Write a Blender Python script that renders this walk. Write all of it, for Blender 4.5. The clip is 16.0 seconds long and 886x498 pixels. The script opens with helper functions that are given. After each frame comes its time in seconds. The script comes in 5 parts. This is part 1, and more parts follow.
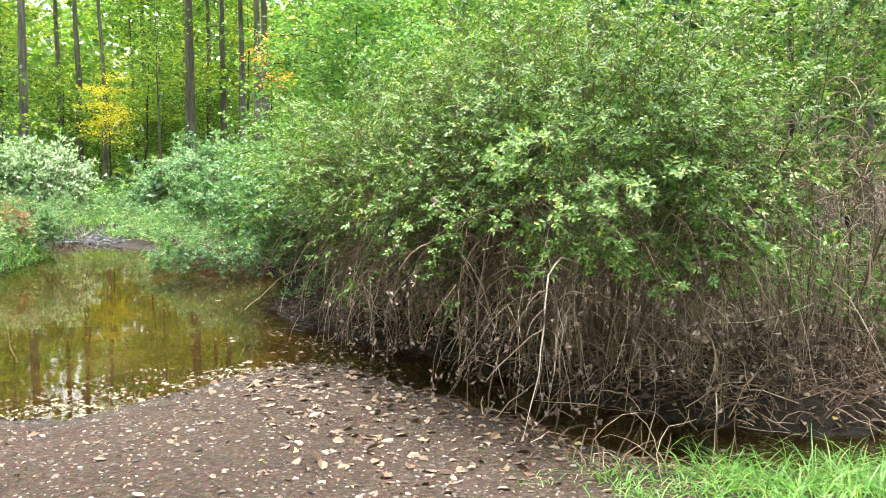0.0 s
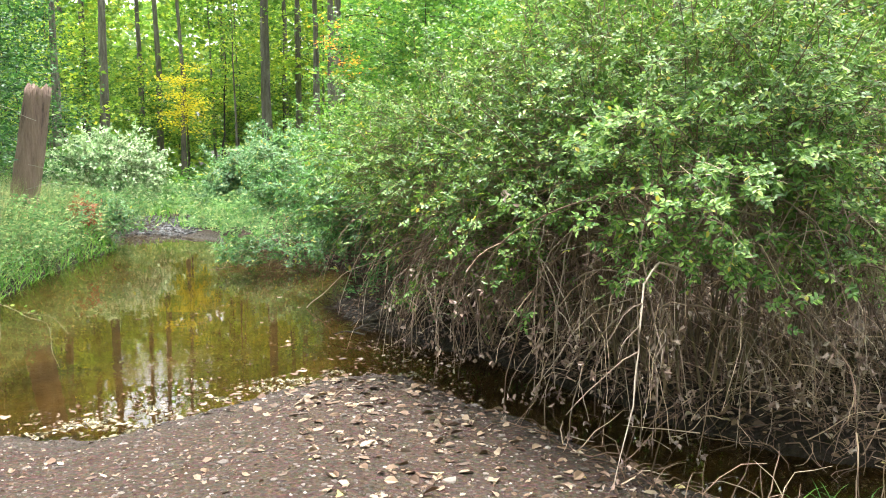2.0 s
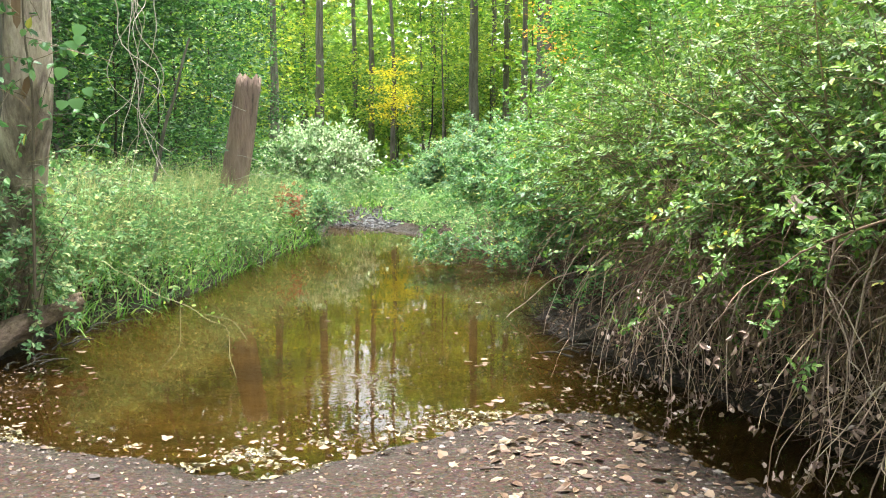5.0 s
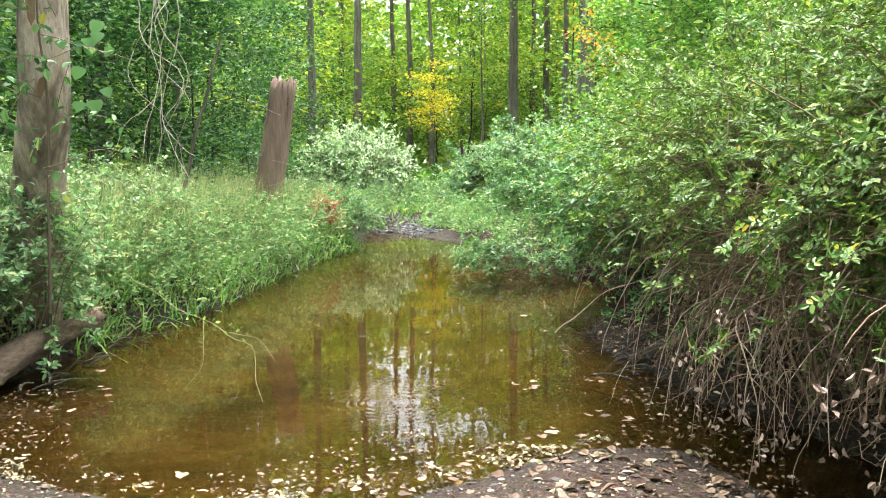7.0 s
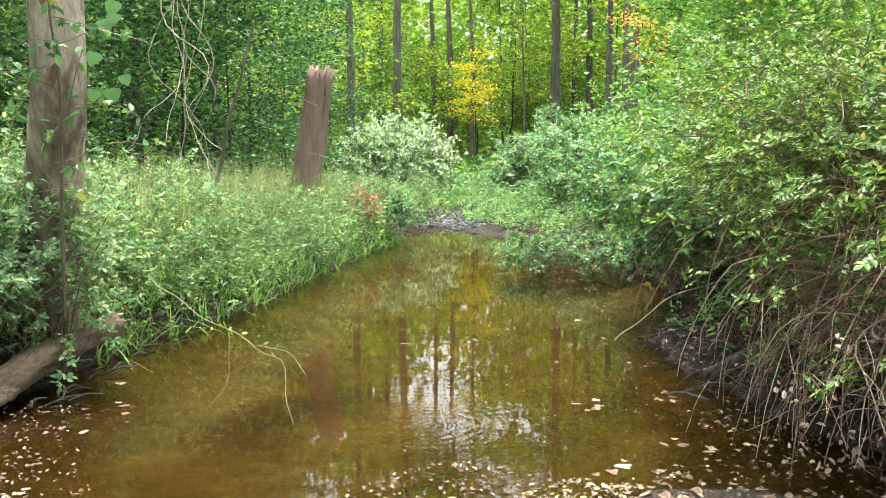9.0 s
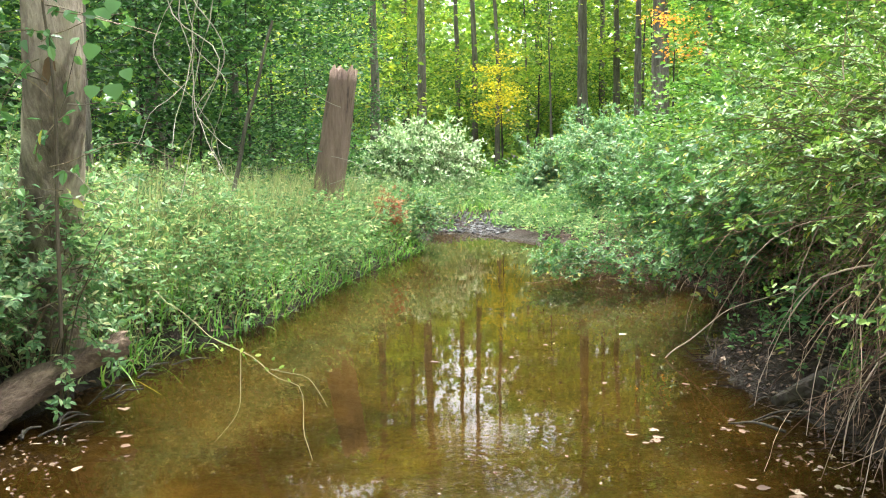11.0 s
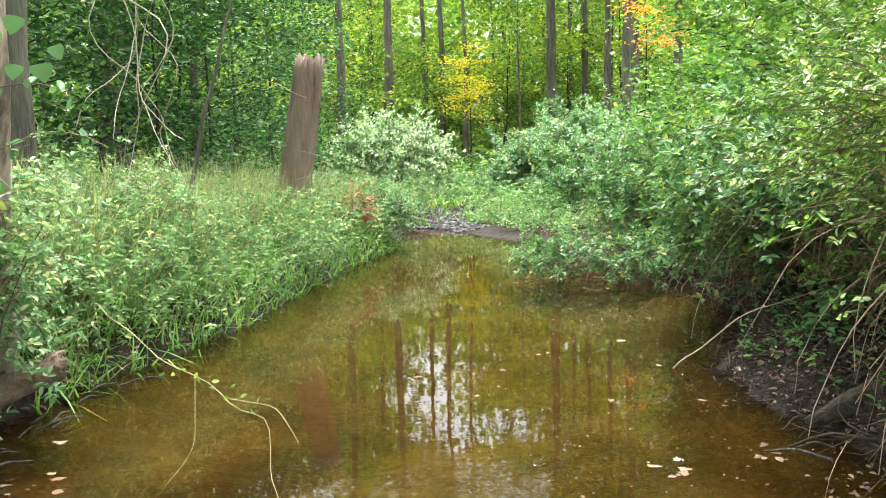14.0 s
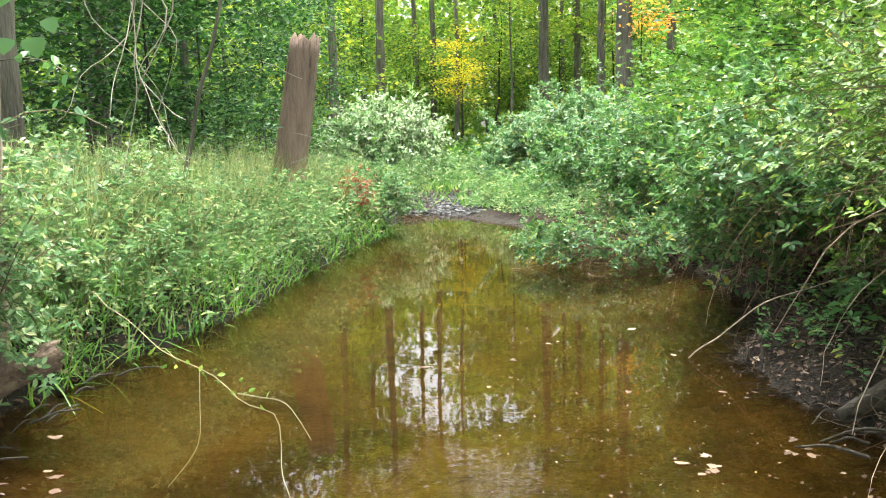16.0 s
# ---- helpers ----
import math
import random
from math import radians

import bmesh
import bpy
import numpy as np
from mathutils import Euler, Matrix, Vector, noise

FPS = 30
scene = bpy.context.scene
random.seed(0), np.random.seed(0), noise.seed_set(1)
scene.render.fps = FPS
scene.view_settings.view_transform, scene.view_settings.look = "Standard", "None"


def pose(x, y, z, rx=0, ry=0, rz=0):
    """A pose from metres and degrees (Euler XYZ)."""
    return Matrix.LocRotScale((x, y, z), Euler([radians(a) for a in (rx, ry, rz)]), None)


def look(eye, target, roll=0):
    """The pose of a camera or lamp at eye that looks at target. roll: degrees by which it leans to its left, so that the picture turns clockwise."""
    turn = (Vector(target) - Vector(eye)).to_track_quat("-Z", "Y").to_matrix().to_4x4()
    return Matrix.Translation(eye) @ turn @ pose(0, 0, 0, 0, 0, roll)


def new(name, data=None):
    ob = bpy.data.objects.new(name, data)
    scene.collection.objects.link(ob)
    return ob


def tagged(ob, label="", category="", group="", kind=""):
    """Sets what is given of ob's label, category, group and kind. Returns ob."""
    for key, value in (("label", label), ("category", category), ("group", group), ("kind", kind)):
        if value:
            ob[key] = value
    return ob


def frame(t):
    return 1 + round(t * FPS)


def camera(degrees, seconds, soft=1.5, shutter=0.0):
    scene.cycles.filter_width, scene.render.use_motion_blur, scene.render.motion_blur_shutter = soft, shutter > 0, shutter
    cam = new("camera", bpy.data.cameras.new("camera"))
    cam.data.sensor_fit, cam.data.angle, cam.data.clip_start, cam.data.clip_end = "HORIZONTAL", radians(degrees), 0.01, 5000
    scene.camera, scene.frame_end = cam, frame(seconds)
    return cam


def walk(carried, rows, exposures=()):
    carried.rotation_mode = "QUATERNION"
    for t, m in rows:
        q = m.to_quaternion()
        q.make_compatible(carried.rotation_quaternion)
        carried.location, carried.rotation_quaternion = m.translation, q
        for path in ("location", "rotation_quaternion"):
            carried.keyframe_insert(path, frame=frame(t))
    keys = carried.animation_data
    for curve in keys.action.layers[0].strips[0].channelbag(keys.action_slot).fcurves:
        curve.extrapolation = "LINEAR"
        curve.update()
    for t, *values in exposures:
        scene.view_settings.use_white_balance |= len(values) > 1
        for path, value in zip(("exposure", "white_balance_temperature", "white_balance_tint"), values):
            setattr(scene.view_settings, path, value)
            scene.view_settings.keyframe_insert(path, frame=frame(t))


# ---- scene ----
cam = camera(54.3, 16.0, 1.05)
PATH = [
    (0, (-0.425, -1.246, 1.494), (0.269, 0.623, 1.332), -0.1),
    (0.5, (-0.412, -1.056, 1.504), (0.279, 0.812, 1.33), -1.2),
    (1, (-0.37, -0.871, 1.503), (0.339, 0.99, 1.318), -1.0),
    (1.5, (-0.242, -0.69, 1.486), (0.409, 1.192, 1.299), -0.6),
    (2, (-0.142, -0.537, 1.508), (0.383, 1.384, 1.317), -0.6),
    (2.5, (-0.156, -0.348, 1.478), (0.278, 1.595, 1.283), -0.1),
    (3, (-0.209, -0.139, 1.515), (0.213, 1.807, 1.321), 0.2),
    (3.5, (-0.139, 0.031, 1.499), (0.28, 1.976, 1.3), 0.3),
    (4, (-0.024, 0.219, 1.507), (0.19, 2.198, 1.312), 0.8),
    (4.2, (-0.022, 0.286, 1.5), (0.077, 2.273, 1.297), 0.7),
    (6.3, (-0.018, 0.904, 1.519), (0.028, 2.894, 1.32), -0.4),
    (6.5, (-0.003, 0.958, 1.51), (0.025, 2.948, 1.313), -0.3),
    (7, (-0.046, 1.095, 1.492), (-0.07, 3.086, 1.301), -0.4),
    (7.5, (-0.175, 1.251, 1.507), (-0.195, 3.241, 1.305), -0.5),
    (8, (-0.209, 1.378, 1.506), (-0.218, 3.367, 1.294), -0.6),
    (8.5, (-0.164, 1.603, 1.498), (-0.194, 3.592, 1.286), -0.3),
    (9, (-0.126, 1.726, 1.503), (-0.241, 3.711, 1.293), -0.7),
    (9.5, (-0.152, 1.801, 1.499), (-0.334, 3.781, 1.285), -1.1),
    (9.7, (-0.184, 1.847, 1.504), (-0.357, 3.828, 1.292), -0.8),
    (11.8, (-0.264, 2.545, 1.459), (-0.427, 4.529, 1.263), -1.6),
    (12, (-0.293, 2.577, 1.46), (-0.45, 4.561, 1.261), -1.6),
    (12.5, (-0.423, 2.671, 1.481), (-0.563, 4.656, 1.283), -1.7),
    (13, (-0.476, 2.735, 1.469), (-0.557, 4.722, 1.256), -1.8),
    (13.5, (-0.454, 2.851, 1.458), (-0.539, 4.838, 1.244), -1.9),
    (14, (-0.388, 2.988, 1.449), (-0.483, 4.974, 1.239), -1.6),
    (14.5, (-0.343, 3.062, 1.436), (-0.455, 5.047, 1.219), -1.4),
    (15, (-0.375, 3.099, 1.426), (-0.525, 5.081, 1.203), -1.1),
    (15.5, (-0.458, 3.156, 1.435), (-0.598, 5.137, 1.2), -1.2),
    (16, (-0.53, 3.187, 1.44), (-0.599, 5.171, 1.193), -1.4),
]
walk(cam, [(t, look(eye, target, roll)) for t, eye, target, roll in PATH])

# ---- world, sun, exposure ----
world = bpy.data.worlds.new("overcast_sky")
scene.world = world
world.use_nodes = True
wn, wl = world.node_tree.nodes, world.node_tree.links
wn.clear()
sky = wn.new("ShaderNodeTexSky")
sky.sky_type = "NISHITA"
sky.sun_disc = False
sky.sun_elevation = radians(76)
sky.sun_rotation = radians(8)
sky.dust_density = 6.0
sky.air_density = 1.2
veil = wn.new("ShaderNodeHueSaturation")          # thin cloud takes most of the blue out
veil.inputs["Saturation"].default_value = 0.35
back = wn.new("ShaderNodeBackground")
back.inputs["Strength"].default_value = 0.15
wout = wn.new("ShaderNodeOutputWorld")
wl.new(sky.outputs[0], veil.inputs["Color"])
wl.new(veil.outputs[0], back.inputs["Color"])
wl.new(back.outputs[0], wout.inputs["Surface"])

sun_data = bpy.data.lights.new("sun", "SUN")
sun_data.energy = 0.6
sun_data.angle = radians(25)
sun_data.color = (1.0, 0.96, 0.88)
sun = new("sun", sun_data)
sun.matrix_world = look((0, 0, 40), (-0.69, -4.94, 40 - 20.0))
scene.view_settings.exposure = 2.73

rng = np.random.default_rng(11)


# ---- materials ----
def material(name):
    m = bpy.data.materials.new(name)
    m.use_nodes = True
    nt = m.node_tree
    nt.nodes.clear()
    return m, nt.nodes, nt.links, nt.nodes.new("ShaderNodeOutputMaterial")


def ramp_node(nodes, stops):
    r = nodes.new("ShaderNodeValToRGB")
    while len(r.color_ramp.elements) < len(stops):
        r.color_ramp.elements.new(0.5)
    for e, (at, c) in zip(r.color_ramp.elements, stops):
        e.position, e.color = at, (*c, 1)
    return r


def noise_node(nodes, links, scale, detail=5.0, rough=0.6, stretch=(1, 1, 1)):
    tc = nodes.new("ShaderNodeTexCoord")
    mp = nodes.new("ShaderNodeMapping")
    mp.inputs["Scale"].default_value = stretch
    n = nodes.new("ShaderNodeTexNoise")
    n.inputs["Scale"].default_value, n.inputs["Detail"].default_value, n.inputs["Roughness"].default_value = scale, detail, rough
    links.new(tc.outputs["Object"], mp.inputs["Vector"])
    links.new(mp.outputs[0], n.inputs["Vector"])
    return n


def bump_node(nodes, links, height, strength, distance):
    b = nodes.new("ShaderNodeBump")
    b.inputs["Strength"].default_value, b.inputs["Distance"].default_value = strength, distance
    links.new(height, b.inputs["Height"])
    return b


def leaf_material(name, stops, through_share=0.4, rough=0.42, glow=(1.15, 1.15, 0.75)):
    """Leaf blades: each blade takes its own tone; part of the light passes through."""
    m, nodes, links, out = material(name)
    geo = nodes.new("ShaderNodeNewGeometry")
    r = ramp_node(nodes, stops)
    links.new(geo.outputs["Random Per Island"], r.inputs[0])
    n = noise_node(nodes, links, 1.1, 3)
    tone = nodes.new("ShaderNodeHueSaturation")
    mr = nodes.new("ShaderNodeMapRange")
    mr.inputs["From Min"].default_value, mr.inputs["From Max"].default_value = 0.3, 0.7
    mr.inputs["To Min"].default_value, mr.inputs["To Max"].default_value = 0.75, 1.3
    links.new(n.outputs["Fac"], mr.inputs[0])
    links.new(mr.outputs[0], tone.inputs["Value"])
    links.new(r.outputs[0], tone.inputs["Color"])
    bs = nodes.new("ShaderNodeBsdfPrincipled")
    bs.inputs["Roughness"].default_value = rough
    links.new(tone.outputs[0], bs.inputs["Base Color"])
    tl = nodes.new("ShaderNodeBsdfTranslucent")
    mul = nodes.new("ShaderNodeMix")
    mul.data_type, mul.blend_type = "RGBA", "MULTIPLY"
    mul.inputs["Factor"].default_value = 1.0
    links.new(tone.outputs[0], mul.inputs["A"])
    mul.inputs["B"].default_value = (*glow, 1)
    links.new(mul.outputs["Result"], tl.inputs["Color"])
    mix = nodes.new("ShaderNodeMixShader")
    mix.inputs[0].default_value = through_share
    links.new(bs.outputs[0], mix.inputs[1])
    links.new(tl.outputs[0], mix.inputs[2])
    links.new(mix.outputs[0], out.inputs["Surface"])
    return m


def surface_material(name, stops, scale, rough=0.85, stretch=(1, 1, 1), bump=0.6, depth=0.02, fine=6.0, detail=7.0):
    """Bark, dead wood and earth: two scales of noise for tone, with relief."""
    m, nodes, links, out = material(name)
    n = noise_node(nodes, links, scale, detail, 0.65, stretch)
    n2 = noise_node(nodes, links, scale * fine, 4, 0.6, stretch)
    add = nodes.new("ShaderNodeMath")
    add.operation = "MULTIPLY_ADD"
    add.inputs[1].default_value = 0.35
    links.new(n2.outputs["Fac"], add.inputs[0])
    links.new(n.outputs["Fac"], add.inputs[2])
    sub = nodes.new("ShaderNodeMath")
    sub.operation = "SUBTRACT"
    sub.inputs[1].default_value = 0.175
    links.new(add.outputs[0], sub.inputs[0])
    r = ramp_node(nodes, stops)
    links.new(sub.outputs[0], r.inputs[0])
    bs = nodes.new("ShaderNodeBsdfPrincipled")
    bs.inputs["Roughness"].default_value = rough
    links.new(r.outputs[0], bs.inputs["Base Color"])
    b = bump_node(nodes, links, sub.outputs[0], bump, depth)
    links.new(b.outputs[0], bs.inputs["Normal"])
    links.new(bs.outputs[0], out.inputs["Surface"])
    return m


def piece_material(name, stops, rough=0.7):
    """Small loose pieces that differ in tone: object by object and island by island."""
    m, nodes, links, out = material(name)
    oi = nodes.new("ShaderNodeObjectInfo")
    geo = nodes.new("ShaderNodeNewGeometry")
    add = nodes.new("ShaderNodeMath")
    add.operation = "ADD"
    fr = nodes.new("ShaderNodeMath")
    fr.operation = "FRACT"
    links.new(oi.outputs["Random"], add.inputs[0])
    links.new(geo.outputs["Random Per Island"], add.inputs[1])
    links.new(add.outputs[0], fr.inputs[0])
    r = ramp_node(nodes, stops)
    links.new(fr.outputs[0], r.inputs[0])
    n = noise_node(nodes, links, 60, 4)
    tone = nodes.new("ShaderNodeHueSaturation")
    mr = nodes.new("ShaderNodeMapRange")
    mr.inputs["To Min"].default_value, mr.inputs["To Max"].default_value = 0.5, 1.5
    links.new(n.outputs["Fac"], mr.inputs[0])
    links.new(mr.outputs[0], tone.inputs["Value"])
    links.new(r.outputs[0], tone.inputs["Color"])
    bs = nodes.new("ShaderNodeBsdfPrincipled")
    bs.inputs["Roughness"].default_value = rough
    links.new(tone.outputs[0], bs.inputs["Base Color"])
    links.new(bs.outputs[0], out.inputs["Surface"])
    return m


def ground_material():
    """Gravelly mud by the water, leaf-strewn forest soil further off, silt under water; damp at the water's edge."""
    m, nodes, links, out = material("ground_soil")
    big = noise_node(nodes, links, 1.7, 6)
    grit = noise_node(nodes, links, 42, 6, 0.7)
    vor = nodes.new("ShaderNodeTexVoronoi")
    vor.inputs["Scale"].default_value = 55
    tc = nodes.new("ShaderNodeTexCoord")
    links.new(tc.outputs["Object"], vor.inputs["Vector"])
    sand = ramp_node(nodes, [(0.25, (0.019, 0.012, 0.008)), (0.5, (0.059, 0.038, 0.027)), (0.75, (0.13, 0.092, 0.068))])
    links.new(grit.outputs["Fac"], sand.inputs[0])
    stone = nodes.new("ShaderNodeMix")
    stone.data_type, stone.blend_type = "RGBA", "OVERLAY"
    stone.inputs["Factor"].default_value = 0.3
    links.new(sand.outputs[0], stone.inputs["A"])
    links.new(vor.outputs["Color"], stone.inputs["B"])
    grey = nodes.new("ShaderNodeHueSaturation")
    grey.inputs["Saturation"].default_value = 0.95
    links.new(stone.outputs["Result"], grey.inputs["Color"])
    soil = ramp_node(nodes, [(0.3, (0.011, 0.007, 0.005)), (0.5, (0.026, 0.017, 0.011)), (0.72, (0.058, 0.038, 0.024))])
    links.new(grit.outputs["Fac"], soil.inputs[0])
    silt = ramp_node(nodes, [(0.32, (0.032, 0.022, 0.008)), (0.5, (0.085, 0.060, 0.021)), (0.68, (0.155, 0.118, 0.045))])
    links.new(big.outputs["Fac"], silt.inputs[0])

    def attr(name):
        a = nodes.new("ShaderNodeAttribute")
        a.attribute_name = name
        return a.outputs["Fac"]

    def blend(fac, a, b):
        mx = nodes.new("ShaderNodeMix")
        mx.data_type = "RGBA"
        links.new(fac, mx.inputs["Factor"])
        links.new(a, mx.inputs["A"])
        links.new(b, mx.inputs["B"])
        return mx.outputs["Result"]

    col = blend(attr("gravel"), soil.outputs[0], grey.outputs[0])
    col = blend(attr("bed"), col, silt.outputs[0])
    damp = nodes.new("ShaderNodeHueSaturation")
    wet = nodes.new("ShaderNodeMapRange")
    wet.inputs["To Min"].default_value, wet.inputs["To Max"].default_value = 1.0, 0.55
    links.new(attr("wet"), wet.inputs[0])
    links.new(wet.outputs[0], damp.inputs["Value"])
    links.new(col, damp.inputs["Color"])
    rough = nodes.new("ShaderNodeMapRange")
    rough.inputs["To Min"].default_value, rough.inputs["To Max"].default_value = 0.95, 0.5
    links.new(attr("wet"), rough.inputs[0])
    bs = nodes.new("ShaderNodeBsdfPrincipled")
    bs.inputs["Specular IOR Level"].default_value = 0.25
    links.new(damp.outputs[0], bs.inputs["Base Color"])
    links.new(rough.outputs[0], bs.inputs["Roughness"])
    clod = noise_node(nodes, links, 9, 5, 0.65)
    b0 = bump_node(nodes, links, clod.outputs["Fac"], 0.9, 0.07)
    b = bump_node(nodes, links, grit.outputs["Fac"], 0.9, 0.025)
    links.new(b0.outputs[0], b.inputs["Normal"])
    links.new(b.outputs[0], bs.inputs["Normal"])
    links.new(bs.outputs[0], out.inputs["Surface"])
    return m


def water_material():
    """Clear brown creek water: a calm mirror at a slant, tea-coloured when looked into."""
    m, nodes, links, out = material("creek_water")
    n = noise_node(nodes, links, 2.2, 3, 0.5, (1.0, 1.6, 1))
    # faint rings spreading from one spot near the spit
    tc = nodes.new("ShaderNodeTexCoord")
    mp = nodes.new("ShaderNodeMapping")
    mp.inputs["Location"].default_value = (0.5, -6.45, 0)
    links.new(tc.outputs["Object"], mp.inputs["Vector"])
    ring = nodes.new("ShaderNodeTexWave")
    ring.wave_type, ring.rings_direction = "RINGS", "Z"
    ring.inputs["Scale"].default_value, ring.inputs["Distortion"].default_value, ring.inputs["Detail"].default_value = 4.5, 0.6, 1.0
    links.new(mp.outputs[0], ring.inputs["Vector"])
    ln = nodes.new("ShaderNodeVectorMath")
    ln.operation = "LENGTH"
    links.new(mp.outputs[0], ln.inputs[0])
    fade = nodes.new("ShaderNodeMapRange")
    fade.inputs["From Min"].default_value, fade.inputs["From Max"].default_value = 0.1, 0.75
    fade.inputs["To Min"].default_value, fade.inputs["To Max"].default_value = 1.0, 0.0
    links.new(ln.outputs["Value"], fade.inputs[0])
    mul = nodes.new("ShaderNodeMath")
    mul.operation = "MULTIPLY"
    links.new(ring.outputs["Fac"], mul.inputs[0])
    links.new(fade.outputs[0], mul.inputs[1])
    b1 = bump_node(nodes, links, mul.outputs[0], 0.1, 0.003)
    b = bump_node(nodes, links, n.outputs["Fac"], 0.25, 0.0035)
    links.new(b1.outputs[0], b.inputs["Normal"])
    gl = nodes.new("ShaderNodeBsdfGlossy")
    gl.inputs["Roughness"].default_value = 0.015
    links.new(b.outputs[0], gl.inputs["Normal"])
    fr = nodes.new("ShaderNodeFresnel")
    fr.inputs["IOR"].default_value = 1.33
    links.new(b.outputs[0], fr.inputs["Normal"])
    tr = nodes.new("ShaderNodeBsdfTransparent")
    tr.inputs["Color"].default_value = (0.80, 0.66, 0.36, 1)
    mix = nodes.new("ShaderNodeMixShader")
    links.new(fr.outputs[0], mix.inputs[0])
    links.new(tr.outputs[0], mix.inputs[1])
    links.new(gl.outputs[0], mix.inputs[2])
    links.new(mix.outputs[0], out.inputs["Surface"])
    return m


M_GROUND = ground_material()
M_WATER = water_material()
M_ROSE = leaf_material("rose_leaf", [(0.0, (0.04, 0.105, 0.02)), (0.45, (0.098, 0.205, 0.038)), (0.8, (0.185, 0.32, 0.066)), (0.97, (0.32, 0.43, 0.12)), (1.0, (0.50, 0.42, 0.07))], 0.3, 0.44)
M_SHRUB = leaf_material("shrub_leaf", [(0.0, (0.0448, 0.127, 0.0473)), (0.5, (0.0961, 0.232, 0.0828)), (0.93, (0.192, 0.359, 0.13)), (1.0, (0.461, 0.417, 0.0828))], 0.36, 0.36)
M_SAPLING = leaf_material("sapling_leaf", [(0.0, (0.055, 0.15, 0.035)), (0.5, (0.11, 0.26, 0.05)), (0.9, (0.20, 0.38, 0.08)), (1.0, (0.42, 0.44, 0.09))], 0.45, 0.36)
# dark greens that put the deep woodland shade into the leaves; ivy shares them
M_DARK = leaf_material("shade_darkened_leaf", [(0.0, (0.018, 0.06, 0.022)), (0.55, (0.05, 0.15, 0.045)), (0.85, (0.10, 0.24, 0.06)), (1.0, (0.20, 0.34, 0.08))], 0.34, 0.5)
M_CANOPY = leaf_material("canopy_leaf", [(0.0, (0.045, 0.125, 0.025)), (0.4, (0.115, 0.24, 0.045)), (0.75, (0.23, 0.38, 0.065)), (1.0, (0.46, 0.50, 0.08))], 0.5, 0.55, (1.15, 1.15, 0.65))
# canopy greens with narrowed contrast: distance haze put into the colour
M_FAR = leaf_material("hazed_canopy_leaf", [(0.0, (0.085, 0.18, 0.04)), (0.5, (0.15, 0.28, 0.055)), (0.85, (0.23, 0.37, 0.07)), (1.0, (0.40, 0.46, 0.09))], 0.5, 0.6, (1.15, 1.15, 0.65))
M_MAPLE = leaf_material("maple_leaf", [(0.0, (0.12, 0.22, 0.035)), (0.5, (0.24, 0.38, 0.055)), (0.85, (0.37, 0.49, 0.075)), (1.0, (0.60, 0.55, 0.09))], 0.5, 0.5, (1.15, 1.15, 0.6))
M_YELLOW = leaf_material("yellow_leaf", [(0.0, (0.38, 0.40, 0.03)), (0.6, (0.58, 0.55, 0.04)), (1.0, (0.70, 0.58, 0.05))], 0.45, 0.5, (1.2, 1.15, 0.5))
M_ORANGE = leaf_material("orange_leaf", [(0.0, (0.60, 0.28, 0.05)), (0.6, (0.72, 0.36, 0.06)), (1.0, (0.70, 0.48, 0.08))], 0.5, 0.5, (1.2, 1.0, 0.6))
M_PALE = leaf_material("variegated_leaf", [(0.0, (0.09, 0.20, 0.07)), (0.35, (0.24, 0.38, 0.16)), (0.7, (0.52, 0.62, 0.38)), (1.0, (0.74, 0.79, 0.60))], 0.22, 0.5, (1.0, 1.1, 0.9))
M_BLUISH = leaf_material("bluish_leaf", [(0.0, (0.051, 0.149, 0.0546)), (0.5, (0.136, 0.28, 0.125)), (0.9, (0.255, 0.402, 0.218)), (1.0, (0.425, 0.437, 0.109))], 0.38, 0.42)
M_HERB = leaf_material("herb_leaf", [(0.0, (0.0728, 0.17, 0.0686)), (0.5, (0.157, 0.3, 0.132)), (0.85, (0.28, 0.42, 0.211)), (1.0, (0.504, 0.52, 0.294))], 0.4, 0.5)
M_GRASS = leaf_material("grass_blade", [(0.0, (0.06, 0.18, 0.03)), (0.5, (0.12, 0.29, 0.05)), (0.9, (0.22, 0.40, 0.09)), (1.0, (0.40, 0.40, 0.16))], 0.4, 0.38)
M_DRYGRASS = leaf_material("seeding_grass", [(0.0, (0.12, 0.20, 0.08)), (0.5, (0.24, 0.31, 0.14)), (1.0, (0.42, 0.40, 0.23))], 0.4, 0.6)
M_RUST = leaf_material("rust_leaf", [(0.0, (0.22, 0.09, 0.045)), (0.6, (0.33, 0.13, 0.06)), (1.0, (0.42, 0.22, 0.10))], 0.3, 0.6, (1.1, 0.9, 0.7))
M_DEADLEAF = piece_material("fallen_leaf", [(0.0, (0.06, 0.035, 0.022)), (0.35, (0.13, 0.075, 0.045)), (0.7, (0.20, 0.135, 0.085)), (0.92, (0.28, 0.22, 0.15)), (0.98, (0.35, 0.29, 0.22)), (1.0, (0.42, 0.34, 0.06))], 0.6)
M_FLOAT = piece_material("floating_leaf", [(0.0, (0.06, 0.045, 0.02)), (0.4, (0.16, 0.13, 0.065)), (0.8, (0.27, 0.24, 0.13)), (1.0, (0.42, 0.39, 0.26))], 0.45)
M_WITHERED = piece_material("withered_leaf", [(0.0, (0.06, 0.04, 0.03)), (0.7, (0.16, 0.11, 0.08)), (1.0, (0.26, 0.19, 0.14))], 0.85)
M_SHRIVEL = piece_material("shrivelled_leaf", [(0.0, (0.12, 0.078, 0.06)), (0.6, (0.276, 0.192, 0.156)), (1.0, (0.432, 0.348, 0.3))], 0.85)
